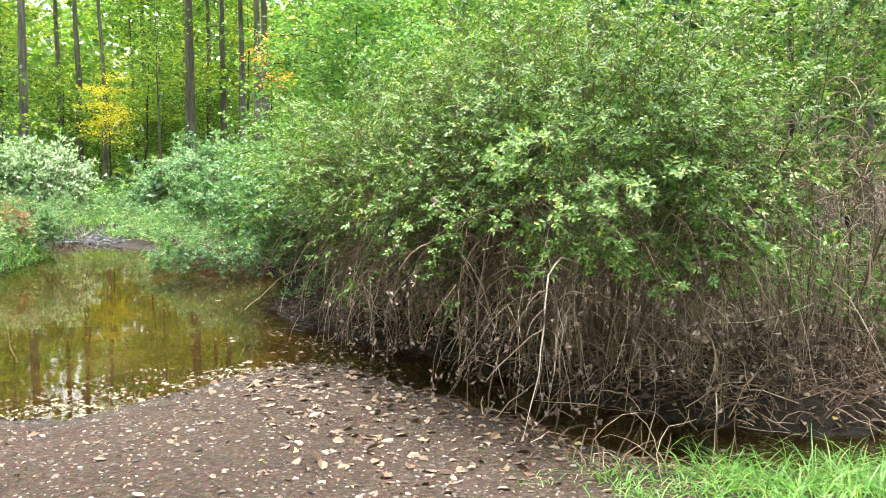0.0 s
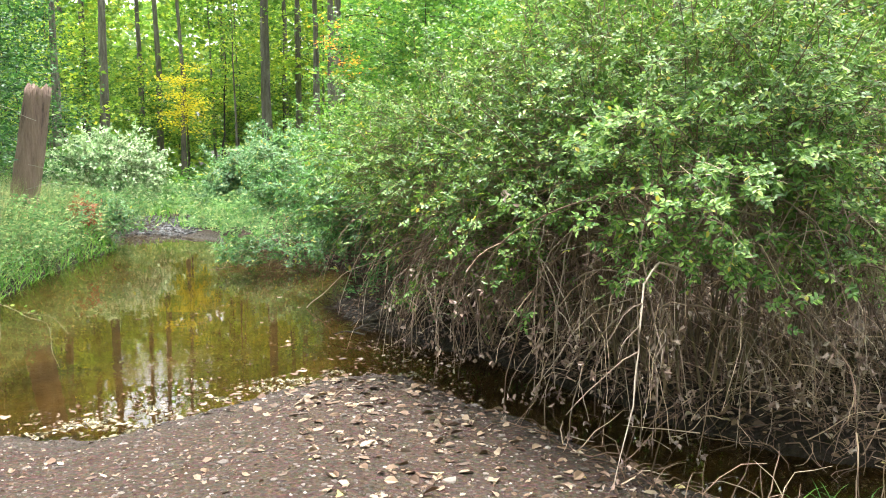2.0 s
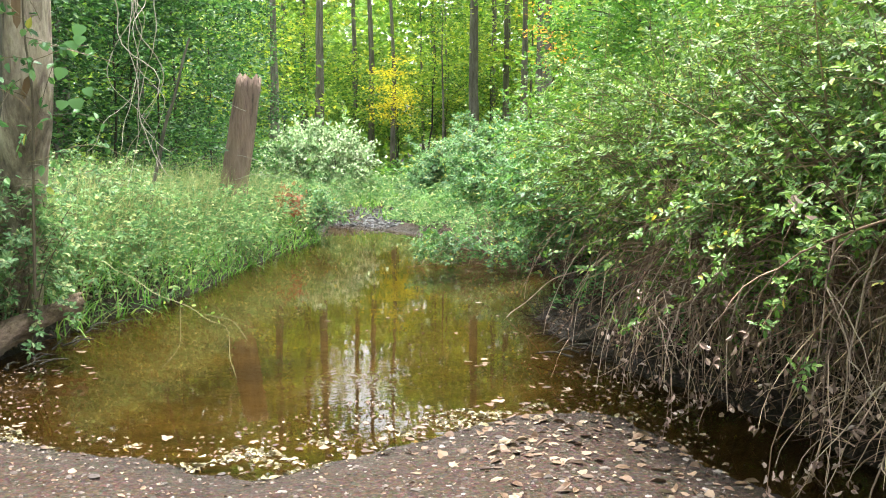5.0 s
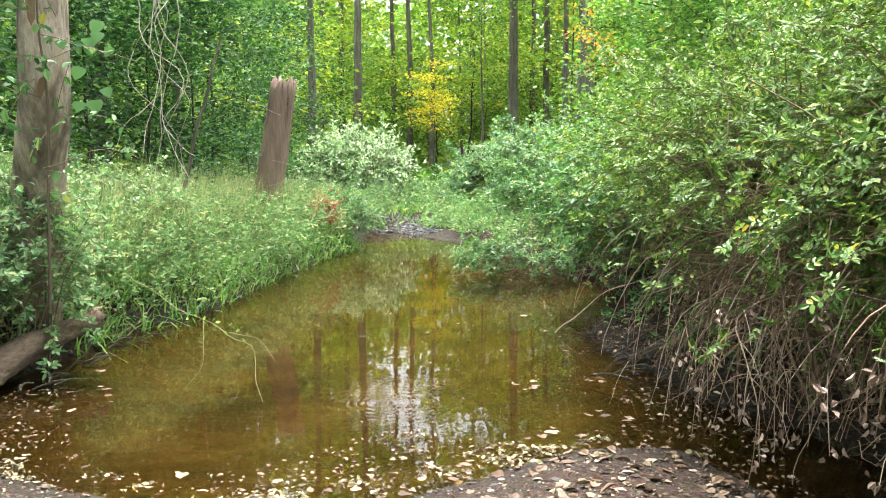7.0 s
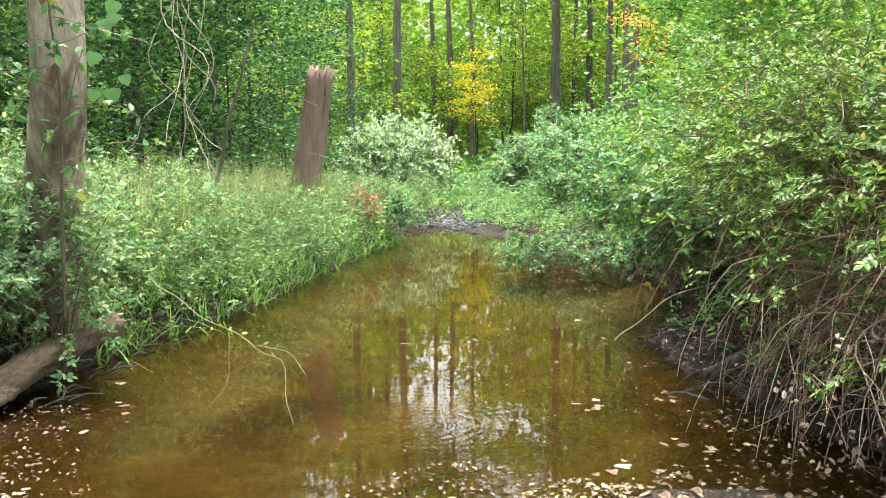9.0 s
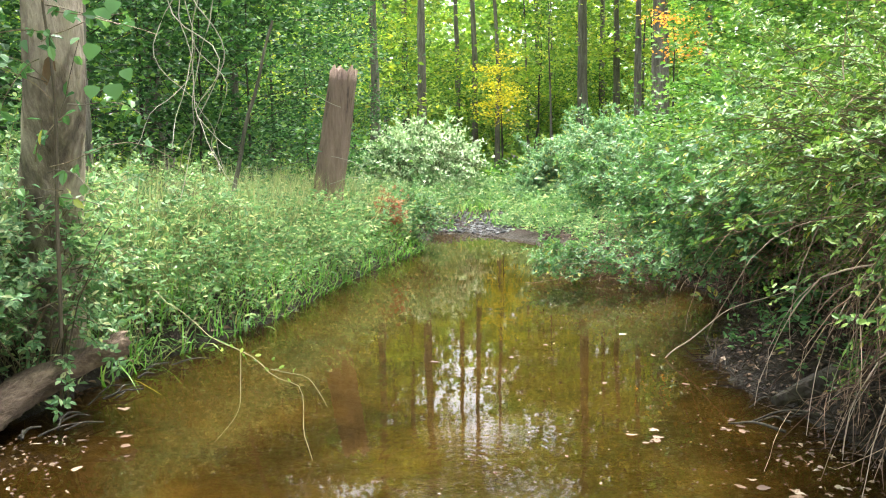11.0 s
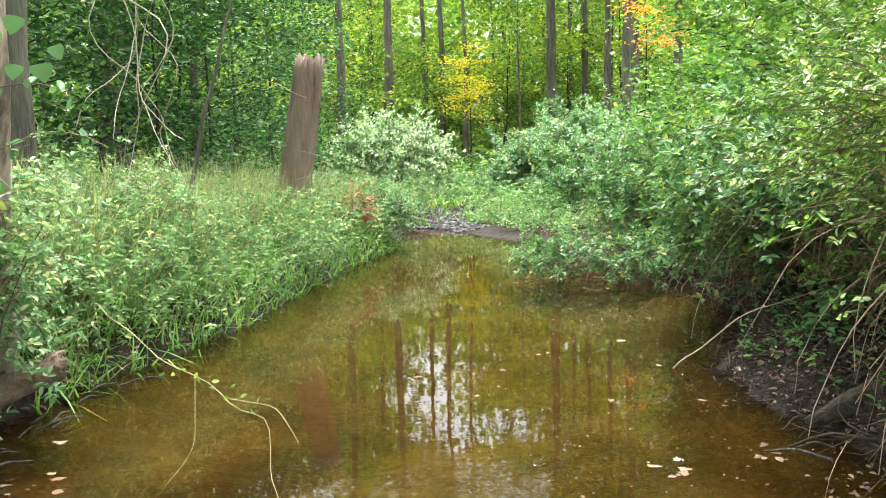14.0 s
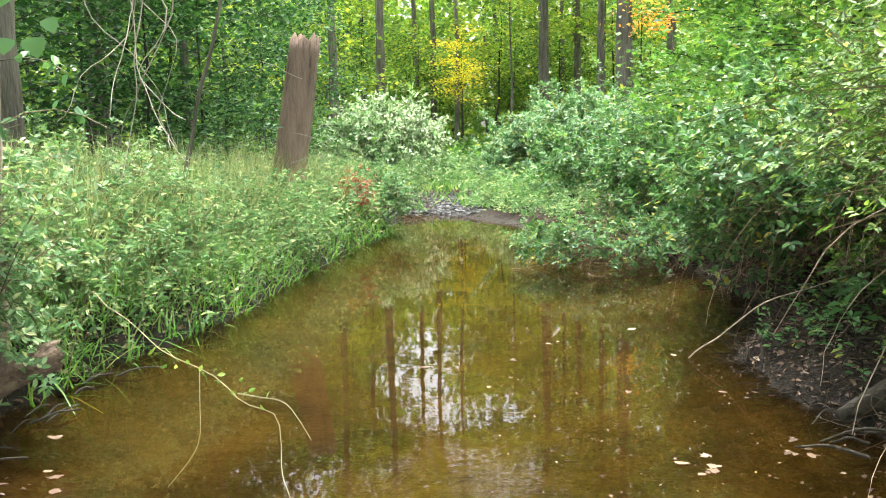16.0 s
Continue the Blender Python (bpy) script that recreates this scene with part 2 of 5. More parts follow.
M_PEBBLE = piece_material("pebble", [(0.0, (0.04, 0.03, 0.026)), (0.5, (0.095, 0.075, 0.066)), (0.85, (0.17, 0.145, 0.13)), (1.0, (0.30, 0.27, 0.25))], 0.7)
M_STONE = piece_material("bar_stone", [(0.0, (0.04, 0.042, 0.046)), (0.6, (0.085, 0.088, 0.095)), (1.0, (0.17, 0.175, 0.185))], 0.8)
M_BARK = surface_material("bark", [(0.3, (0.0432, 0.0392, 0.0284)), (0.5, (0.108, 0.0985, 0.0743)), (0.75, (0.209, 0.196, 0.151))], 7.0, 0.9, (1, 1, 0.16), 0.9, 0.05)
M_BARKDARK = surface_material("dark_bark", [(0.3, (0.018, 0.016, 0.011)), (0.5, (0.042, 0.036, 0.026)), (0.75, (0.085, 0.075, 0.055))], 5.0, 0.9, (1, 1, 0.16), 0.9, 0.05)
M_POST = surface_material("bare_reddish_wood", [(0.26, (0.06, 0.042, 0.034)), (0.38, (0.19, 0.128, 0.10)), (0.58, (0.27, 0.188, 0.148)), (0.8, (0.38, 0.29, 0.235))], 4.0, 0.9, (1, 1, 0.16), 1.0, 0.05, 8.0)
M_SNAG = surface_material("peeling_bark", [(0.32, (0.06, 0.0456, 0.0336)), (0.46, (0.204, 0.162, 0.126)), (0.62, (0.456, 0.384, 0.3))], 3.5, 0.9, (1, 1, 0.35), 1.0, 0.08)
M_INNERWOOD = surface_material("bared_wood", [(0.3, (0.14, 0.085, 0.045)), (0.55, (0.24, 0.16, 0.09)), (0.8, (0.33, 0.24, 0.15))], 6.0, 0.8, (1, 1, 0.1), 0.5, 0.02)
M_LOG = surface_material("wet_log_bark", [(0.3, (0.0272, 0.0176, 0.0112)), (0.48, (0.108, 0.0736, 0.0496)), (0.7, (0.232, 0.172, 0.12))], 9.0, 0.85, (1, 0.25, 1), 1.0, 0.05)
M_DEADCANE = piece_material("dead_cane", [(0.0, (0.087, 0.052, 0.0365)), (0.45, (0.148, 0.0909, 0.0625)), (0.8, (0.295, 0.198, 0.14)), (1.0, (0.626, 0.47, 0.342))], 0.85)
M_TANCANE = piece_material("weathered_cane", [(0.0, (0.163, 0.112, 0.0825)), (0.6, (0.3, 0.225, 0.175)), (1.0, (0.475, 0.388, 0.312))], 0.85)
M_CANE = piece_material("live_cane", [(0.0, (0.091, 0.0715, 0.0455)), (0.6, (0.169, 0.13, 0.0715)), (1.0, (0.26, 0.195, 0.117))], 0.7)
# dead twigs in darker tones: the undercut bank's shade is put into the colour
M_SHADETWIG = piece_material("shade_toned_twig", [(0.0, (0.02, 0.014, 0.010)), (0.6, (0.045, 0.032, 0.023)), (0.95, (0.085, 0.063, 0.047)), (1.0, (0.22, 0.17, 0.13))], 0.9)
M_STEM = piece_material("green_stem", [(0.0, (0.13, 0.14, 0.06)), (1.0, (0.27, 0.24, 0.12))], 0.6)
M_VINE = piece_material("pale_dead_twig", [(0.0, (0.286, 0.26, 0.208)), (1.0, (0.468, 0.429, 0.351))], 0.85)


# ---- mesh helpers ----
def mesh_from(name, verts, faces, mat, smooth=False):
    """A mesh from an array of points and a list of face arrays."""
    me = bpy.data.meshes.new(name)
    verts = np.asarray(verts, dtype=np.float32)
    faces = [np.asarray(f, dtype=np.int32) for f in faces if len(f)]
    me.vertices.add(len(verts))
    me.vertices.foreach_set("co", verts.ravel())
    loops = np.concatenate([f.ravel() for f in faces])
    sizes = np.concatenate([np.full(len(f), f.shape[1], dtype=np.int32) for f in faces])
    me.loops.add(len(loops))
    me.loops.foreach_set("vertex_index", loops)
    me.polygons.add(len(sizes))
    me.polygons.foreach_set("loop_start", np.concatenate([[0], np.cumsum(sizes)[:-1]]).astype(np.int32))
    me.polygons.foreach_set("loop_total", sizes)
    me.polygons.foreach_set("use_smooth", np.full(len(sizes), smooth))
    me.update(calc_edges=True)
    if mat:
        me.materials.append(mat)
    return me


class Heap:
    """Gathers pieces of geometry into one mesh."""

    def __init__(self):
        self.v, self.f, self.n = [], [], 0

    def add(self, verts, faces):
        self.v.append(np.asarray(verts).reshape(-1, 3))
        self.f += [np.asarray(f) + self.n for f in faces]
        self.n += len(self.v[-1])
        return self

    def mesh(self, name, mat, smooth=False):
        tri = [f for f in self.f if f.shape[1] == 3]
        quad = [f for f in self.f if f.shape[1] == 4]
        rest = [f for f in self.f if f.shape[1] > 4]
        groups = ([np.concatenate(tri)] if tri else []) + ([np.concatenate(quad)] if quad else []) + rest
        return mesh_from(name, np.concatenate(self.v), groups, mat, smooth)


def unit(a):
    return a / np.maximum(np.linalg.norm(a, axis=-1, keepdims=True), 1e-9)


def ways(n, up=0.0, spread=1.0):
    """n random directions, pushed up by up."""
    d = rng.normal(size=(n, 3)) * spread
    d[:, 2] += up
    return unit(d)


def blades(p, along, normal, length, width, oval=True, droop=0.12):
    """Leaf blades folded at the midrib: ovals of two quads, or kites of two triangles."""
    n = len(p)
    side = unit(np.cross(normal, along))
    normal = unit(np.cross(along, side))
    L, W = np.broadcast_to(length, n)[:, None], np.broadcast_to(width, n)[:, None]
    if oval:
        rows = [(0, 0, 0), (0.28, 0.42, 0.06), (0.68, 0.40, 0.05), (1, 0, -droop), (0.68, -0.40, 0.05), (0.28, -0.42, 0.06)]
        quads = np.array([(0, 1, 2, 3), (0, 3, 4, 5)])
    else:
        rows = [(0, 0, 0), (0.45, 0.5, 0.06), (1, 0, -droop), (0.45, -0.5, 0.06)]
        quads = np.array([(0, 1, 2), (0, 2, 3)])
    v = np.stack([p + along * L * a + side * W * s + normal * L * h for a, s, h in rows], 1)
    f = (np.arange(n)[:, None, None] * len(rows) + quads).reshape(-1, quads.shape[1])
    return v.reshape(-1, 3), [f]


def arcs(start, way, length, n=8, droop=0.0, wiggle=0.15, lift=0.0):
    """Bending shoots: points (t, n, 3). droop bends them down more and more towards their ends."""
    t = len(start)
    pts = np.empty((t, n, 3))
    pts[:, 0] = start
    d = unit(np.asarray(way, dtype=float))
    step = (np.broadcast_to(length, t) / (n - 1))[:, None]
    droop = np.broadcast_to(droop, t)
    for k in range(1, n):
        d = d + rng.normal(size=(t, 3)) * wiggle
        d[:, 2] += lift - droop * (k / n) * 2
        d = unit(d)
        pts[:, k] = pts[:, k - 1] + d * step
    return pts


def tubes(pts, r0, r1, sides=4):
    """Tapered tubes along shoots (t, n, 3)."""
    t, n, _ = pts.shape
    tan = unit(np.gradient(pts, axis=1))
    ref = np.where(np.abs(tan[..., 2:3]) > 0.9, np.array([1.0, 0, 0]), np.array([0, 0, 1.0]))
    a = unit(np.cross(tan, ref))
    b = np.cross(tan, a)
    r = np.broadcast_to(r0, t)[:, None] * (1 - np.linspace(0, 1, n)) + np.broadcast_to(r1, t)[:, None] * np.linspace(0, 1, n)
    ang = np.arange(sides) * 2 * np.pi / sides
    ring = pts[:, :, None] + r[:, :, None, None] * (np.cos(ang)[:, None] * a[:, :, None] + np.sin(ang)[:, None] * b[:, :, None])
    i = (np.arange(t)[:, None, None] * n + np.arange(n - 1)[:, None]) * sides
    s, s2 = np.arange(sides), (np.arange(sides) + 1) % sides
    f = np.stack([i + s, i + s2, i + sides + s2, i + sides + s], -1).reshape(-1, 4)
    return ring.reshape(-1, 3), [f]


def part(name, me, parent, label="", kind=""):
    """Links a mesh as one part under a thing or a part."""
    me.name = name
    ob = new(name, me)
    ob.parent = parent
    return tagged(ob, label, kind=kind)


def thing(name, at, label, category, group="", kind=""):
    ob = new(name)
    ob.empty_display_size = 0.2
    ob.matrix_basis = pose(*at)
    return tagged(ob, label, category, group, kind)


# ---- ground, water ----
# outline of the water, from the gravel spit round by the side channel and up the creek
SHORE = np.array([
    (-3.6, 5.8), (-2.3, 5.15), (-1.4, 4.85), (-0.75, 4.5), (-0.35, 4.8), (0.2, 5.22), (0.72, 5.55), (1.2, 5.55), (1.46, 4.6), (1.72, 3.9),
    (1.9, 3.0), (2.2, 2.45), (3.0, 1.95), (5.0, 1.4), (12.0, 0.4), (12.0, 2.0), (5.0, 2.3), (3.8, 2.5), (3.3, 2.62), (2.85, 3.0),
    (2.48, 3.6), (2.3, 4.3), (2.15, 5.1), (1.9, 6.0), (1.52, 6.6), (1.42, 7.2), (1.2, 7.9), (1.15, 8.7), (1.55, 9.4), (1.9, 10.6),
    (1.85, 12.6), (1.2, 15.3), (0.1, 18.1), (-1.3, 20.8), (-2.1, 20.7), (-1.87, 16.8), (-2.3, 14.1), (-2.5, 12.0), (-2.6, 10.2), (-3.0, 8.7),
    (-3.12, 7.7), (-3.3, 6.8)])
# per edge: near rise (m in the first 0.3 m), further rise over 1.5 m, gravel share
EDGE = np.array([(0.03, 0.08, 1.0)] * 12 + [(0.05, 0.12, 0.4)] * 4 + [(0.13, 0.12, 0.05)] * 7 + [(0.16, 0.20, 0.0)] * 8 + [(0.05, 0.30, 0.25)] * 2 +
                [(0.04, 0.22, 0.5)] + [(0.28, 0.25, 0.0)] * 8)


def shore(x, y):
    """Signed distance to the water's outline (positive on land) and the blended bank figures there."""
    p = np.stack([x, y], -1)
    a, b = SHORE, np.roll(SHORE, -1, 0)
    best, inside, wsum, acc = np.full(len(x), 1e9), np.zeros(len(x), bool), 0, 0
    for k in range(len(a)):
        e = b[k] - a[k]
        u = np.clip(((p - a[k]) @ e) / (e @ e), 0, 1)
        d = np.linalg.norm(p - a[k] - u[:, None] * e, axis=1)
        best = np.minimum(best, d)
        w = 1 / (d + 0.05) ** 4
        wsum, acc = wsum + w, acc + w[:, None] * EDGE[k]
        cross = (a[k, 1] > y) != (b[k, 1] > y)
        with np.errstate(divide="ignore", invalid="ignore"):
            inside ^= cross & (x < (b[k, 0] - a[k, 0]) * (y - a[k, 1]) / (b[k, 1] - a[k, 1] + 1e-12) + a[k, 0])
    return np.where(inside, -best, best), acc / wsum[:, None]


def wave(x, y):
    """Smooth unevenness of about one unit."""
    return (np.sin(1.3 * x + 0.7 * y) + np.sin(2.1 * y - 1.7 * x + 1.0) + np.sin(3.7 * x + 2.9 * y + 2.0) * 0.6 + np.sin(6.1 * y - 5.3 * x) * 0.4) / 3


def height(x, y):
    x, y = np.asarray(x, float).ravel(), np.asarray(y, float).ravel()
    d, e = shore(x, y)
    d = d + 0.07 * wave(x * 3.1, y * 3.1) + 0.03 * wave(x * 9, y * 9)
    land = e[:, 0] * np.clip(d / 0.3, 0, 1) ** 0.7 + e[:, 1] * np.clip(d / 1.5, 0, 1) + np.clip(d - 3, 0, 60) * 0.012
    land += 0.05 * wave(x * 0.8, y * 0.8) * np.clip(d / 2, 0, 1) + 0.006 * wave(x * 7, y * 7) * np.clip(d * 3, 0, 1)
    bed = -0.35 * (1 - np.exp(-np.clip(-d, 0, 9) / 1.1)) - 0.004 + 0.03 * wave(x * 2, y * 2) * np.clip(-d, 0, 1)
    return np.where(d > 0, land, bed)


def build_ground():
    def axis(lo, fine_lo, fine_hi, hi, step):
        mid = np.arange(fine_lo, fine_hi, step)
        grow = np.cumsum(step * 1.16 ** np.arange(1, 70))
        return np.concatenate([(fine_lo - grow)[fine_lo - grow > lo][::-1], mid, (fine_hi + grow)[fine_hi + grow < hi]])

    xs, ys = axis(-900, -4.5, 5, 900, 0.085), axis(-900, 0.5, 21, 1500, 0.085)
    gx, gy = np.meshgrid(xs, ys)
    x, y = gx.ravel(), gy.ravel()
    z = height(x, y)
    nx, ny = len(xs), len(ys)
    i = (np.arange(ny - 1)[:, None] * nx + np.arange(nx - 1)).ravel()
    me = mesh_from("ground", np.stack([x, y, z], 1), [np.stack([i, i + 1, i + nx + 1, i + nx], 1)], M_GROUND, True)
    d, e = shore(x, y)
    d = d + 0.07 * wave(x * 3.1, y * 3.1)
    for name, val in (("gravel", e[:, 2] * np.clip(1 - (d - 4) / 4, 0, 1)), ("wet", np.clip(1 - d / 0.45, 0, 1)), ("bed", np.clip(-d / 0.25, 0, 1))):
        at = me.attributes.new(name, "FLOAT", "POINT")
        at.data.foreach_set("value", val.astype(np.float32))
    return tagged(new("ground", me), "brown gravelly mud and leaf-strewn forest soil", "ground", kind="structure")


build_ground()

wx, wy = np.meshgrid(np.linspace(-4.5, 12.5, 60), np.linspace(0.2, 22, 80))
wi = (np.arange(79)[:, None] * 60 + np.arange(59)).ravel()
water = new("water", mesh_from("water", np.stack([wx.ravel(), wy.ravel(), np.zeros(wx.size)], 1), [np.stack([wi, wi + 1, wi + 61, wi + 60], 1)], M_WATER, True))
tagged(water, "calm tea-brown creek water reflecting the woods", "water", kind="structure")


def land(x, y):
    return float(height([x], [y])[0])


# ---- shrubs ----
def lumpy(d, seed, amount):
    """Uneven outline: a factor for each direction."""
    k = np.array([[3.1, 1.7, 2.3], [5.3, -4.1, 3.7], [-7.9, 6.7, 8.3]]) + seed
    s = np.sin(d @ k.T + seed * np.array([1.0, 2.3, 4.1]))
    return 1 + amount * (s @ np.array([0.5, 0.35, 0.25]))


def shrub(name, at, rad, top, label, leaf, counts, leaflets=5, size=0.045, low=0.35, dead=0, lean=(0, 0), oval=True, category="shrub", group="", reach=1.0, dead_label="", twig=0.4, seed=1.0, hang=0.5, dead_mat=None, clumps=0, tight=0.2):
    """A many-stemmed shrub: stems from a root patch, leafy twigs on a lumpy dome, dead canes that hang down.
    rad: (x, y) radii; counts: stems, twigs, leaves on a twig; low: lowest foliage as a share of the top."""
    ob = thing(name, (at[0], at[1], land(*at)), label, category, group)
    stems, twigs, per = counts
    rx, ry = rad
    mid = top * low
    # stems
    ang = rng.uniform(0, 2 * np.pi, stems)
    rr = np.sqrt(rng.uniform(0, 1, stems)) * 0.5
    s0 = np.stack([np.cos(ang) * rr * rx, np.sin(ang) * rr * ry, np.full(stems, -0.06)], 1)
    out = np.stack([np.cos(ang) * rx * 0.5 + lean[0] * 0.3, np.sin(ang) * ry * 0.5 + lean[1] * 0.3, np.full(stems, top * 0.9)], 1) + rng.normal(size=(stems, 3)) * 0.2
    sp = arcs(s0, out, top * rng.uniform(0.75, 1.05, stems), 10, 0.05, 0.07)
    wood = Heap().add(*tubes(sp, rng.uniform(0.006, 0.014, stems), 0.003, 4))
    # twigs on the dome; the last few are long sprays that break its outline
    sprays = twigs // 14
    d = ways(twigs, 0.35)
    d[:, 2] = np.abs(d[:, 2]) * rng.choice([1, 1, 1, -hang], twigs)
    d = unit(d)
    depth = rng.uniform(0.35, 1.0, twigs) ** 0.6
    if clumps:                                   # leafy sprays gather in clumps with gaps between them
        heads = d[rng.integers(0, twigs, clumps)]
        pick = rng.integers(0, clumps, twigs)
        d = unit(heads[pick] + rng.normal(size=(twigs, 3)) * tight)
        depth = np.clip(rng.uniform(0.55, 1.05, clumps)[pick] + rng.normal(size=twigs) * 0.10, 0.3, 1.1)
    shell = depth * lumpy(d, seed, 0.16)
    p = d * shell[:, None] * np.array([rx, ry, (top - mid)]) + np.array([lean[0] * 0.5, lean[1] * 0.5, mid])
    p[:, 2] = np.maximum(p[:, 2], 0.12 * top)
    w = unit(d * np.array([1, 1, 0.8]) + rng.normal(size=(twigs, 3)) * 0.55 + np.array([0, 0, 0.25]))
    long = twig * rng.uniform(0.5, 1.3, twigs)
    long[:sprays] = rng.uniform(0.55, 1.1, sprays) * min(1.0, top * 0.6)
    w[:sprays] = unit(w[:sprays] + np.array([0, 0, 0.35]))
    tp = arcs(p, w, long, 6, 0.14, 0.12)
    wood.add(*tubes(tp[:, [0, 2, 5]], 0.0035, 0.0015, 3))
    part("branchwork", wood.mesh("branchwork", M_CANE), ob, kind="stuff")
    # leaves with leaflets in pairs
    n = twigs * per
    ti = np.repeat(np.arange(twigs), per)
    extra = rng.random(n) < 0.16
    ti[extra] = rng.integers(0, sprays, extra.sum())
    u = rng.uniform(0.25, 1, n) * 4.99
    k = u.astype(int)
    base = tp[ti, k] + (tp[ti, k + 1] - tp[ti, k]) * (u - k)[:, None]
    stalk = unit(ways(n, 0.25) + d[ti] * 0.5)
    up = unit(np.array([0, 0, 1.0]) + d[ti] * 0.55 + rng.normal(size=(n, 3)) * 0.35)
    side = unit(np.cross(up, stalk))
    heap = Heap()
    if leaflets <= 1:
        heap.add(*blades(base, stalk, up, size * rng.uniform(0.6, 1.3, n), size * 0.58, oval))
    else:
        pairs = leaflets // 2
        for j in range(pairs):
            foot = base + stalk * (size * (0.5 + 0.75 * j))
            for sg in (-1, 1):
                heap.add(*blades(foot, unit(side * sg + stalk * 0.55), up, size * rng.uniform(0.7, 1.15, n), size * 0.58, oval))
        heap.add(*blades(base + stalk * (size * (0.5 + 0.75 * (pairs - 1) + 0.3)), stalk, up, size * rng.uniform(0.8, 1.25, n), size * 0.6, oval))
    part("foliage", heap.mesh("foliage", leaf), ob, kind="stuff")
    if dead:
        a = rng.uniform(0, 2 * np.pi, dead)
        q = np.sqrt(rng.uniform(0.05, 1, dead)) * 0.8
        s = np.stack([np.cos(a) * q * rx, np.sin(a) * q * ry, rng.uniform(0.15, 0.55, dead) * top], 1)
        o = np.stack([np.cos(a) * rx + lean[0], np.sin(a) * ry + lean[1], rng.uniform(-0.1, 0.7, dead)], 1) + rng.normal(size=(dead, 3)) * 0.95
        dp = arcs(s, unit(o) + rng.normal(size=(dead, 3)) * 0.45, reach * rng.uniform(0.4, 1.25, dead), 9, rng.uniform(-0.02, 0.38, dead), 0.26)
        world_z = land(*at)
        dp[..., 2] = np.maximum(dp[..., 2], 0.015 - world_z + 0.03 * rng.uniform(0, 1, (dead, 1)))
        h = Heap().add(*tubes(dp[:, ::2], rng.uniform(0.002, 0.006, dead), 0.0012, 3))
        m = dead * 2
        i = rng.integers(0, dead, m)
        kk = rng.integers(3, 8, m)
        fp = arcs(dp[i, kk], unit(ways(m, -0.5) + unit(o)[i] * 0.7), rng.uniform(0.1, 0.4, m), 5, 0.25, 0.2)
        fp[..., 2] = np.maximum(fp[..., 2], 0.01 - world_z)
        h.add(*tubes(fp, 0.0018, 0.0009, 3))
        part("dead_tangle", h.mesh("dead_tangle", dead_mat or M_DEADCANE), ob, "tangle of brown dead canes hanging to the water", "stuff")
        # the stoutest dead canes, one by one
        for c in range(min(dead // 6, 90)):
            s1 = s[c:c + 1] * np.array([0.95, 0.95, 1.15])
            w1 = unit(o[c:c + 1] + np.array([[lean[0], lean[1], 0]]) * 1.5) + rng.normal(size=(1, 3)) * 0.4 + np.array([[0, 0, 0.35]])
            cp = arcs(s1, w1, reach * rng.uniform(0.8, 1.6), 12, rng.uniform(0.2, 0.5), 0.14)
            cp[..., 2] = np.maximum(cp[..., 2], 0.012 - world_z)
            part("dead_cane", Heap().add(*tubes(cp, rng.uniform(0.003, 0.006), 0.0015, 5)).mesh("dead_cane", M_TANCANE if name == "rose_bush" else M_DEADCANE, True), ob)
        n = dead * 2
        i, kk = rng.integers(0, dead, n), rng.integers(5, 9, n)
        h = Heap().add(*blades(dp[i, kk] + rng.normal(size=(n, 3)) * 0.01, ways(n, -0.9), ways(n), rng.uniform(0.015, 0.035, n), 0.018, False, 0.3))
        part("withered_foliage", h.mesh("withered_foliage", M_WITHERED), ob, "withered brown leaves caught on dead canes", "stuff")
    return ob


def arch_canes(bush, n, rad, way, high=(0.6, 1.25)):
    """Weathered canes that arch out of a bush and droop to the water, forked, with shrivelled leaves at the tips."""
    floor = -bush.matrix_basis.translation.z
    tips = []
    for c in range(n):
        s0 = np.array([[rng.uniform(-0.95, 0.8) * rad[0], rng.uniform(-0.85, 0.1) * rad[1], rng.uniform(*high)]])
        w = np.array([[way[0] + rng.normal() * 1.1, way[1] + rng.normal() * 0.4, rng.uniform(-0.3, 0.6)]])
        cp = arcs(s0, w, rng.uniform(0.8, 1.5), 14, rng.uniform(0.1, 0.5), 0.14)
        k = rng.integers(4, 12, 4)
        fp = arcs(cp[0, k], unit(ways(4, -0.5) + np.array([way[0], way[1], 0]) * 0.6), rng.uniform(0.15, 0.5, 4), 7, 0.3, 0.16)
        low = floor + rng.uniform(0.0, 0.05)
        cp[..., 2], fp[..., 2] = np.maximum(cp[..., 2], low), np.maximum(fp[..., 2], low)
        thick = rng.uniform(0.0035, 0.0075)
        h = Heap().add(*tubes(cp, thick, 0.002, 5)).add(*tubes(fp, thick * 0.55, 0.0014, 4))
        part("dead_cane", h.mesh("dead_cane", M_TANCANE if c % 3 else M_DEADCANE, True), bush)
        tips += [cp[0, -1]] + ([cp[0, -2], fp[0, -1], fp[1, -1]] if c % 2 else [])
    tips = np.repeat(np.array(tips), 5, 0)
    m = len(tips)
    tips = tips + rng.normal(size=(m, 3)) * 0.02
    tips[:, 2] = np.maximum(tips[:, 2], floor + 0.02)
    h = Heap().add(*blades(tips, ways(m, -1.0), ways(m), rng.uniform(0.02, 0.05, m), rng.uniform(0.015, 0.03, m), True, 0.35))
    part("shrivelled_leaves", h.mesh("shrivelled_leaves", M_SHRIVEL), bush, "shrivelled pinkish brown leaves at the cane tips", "stuff")


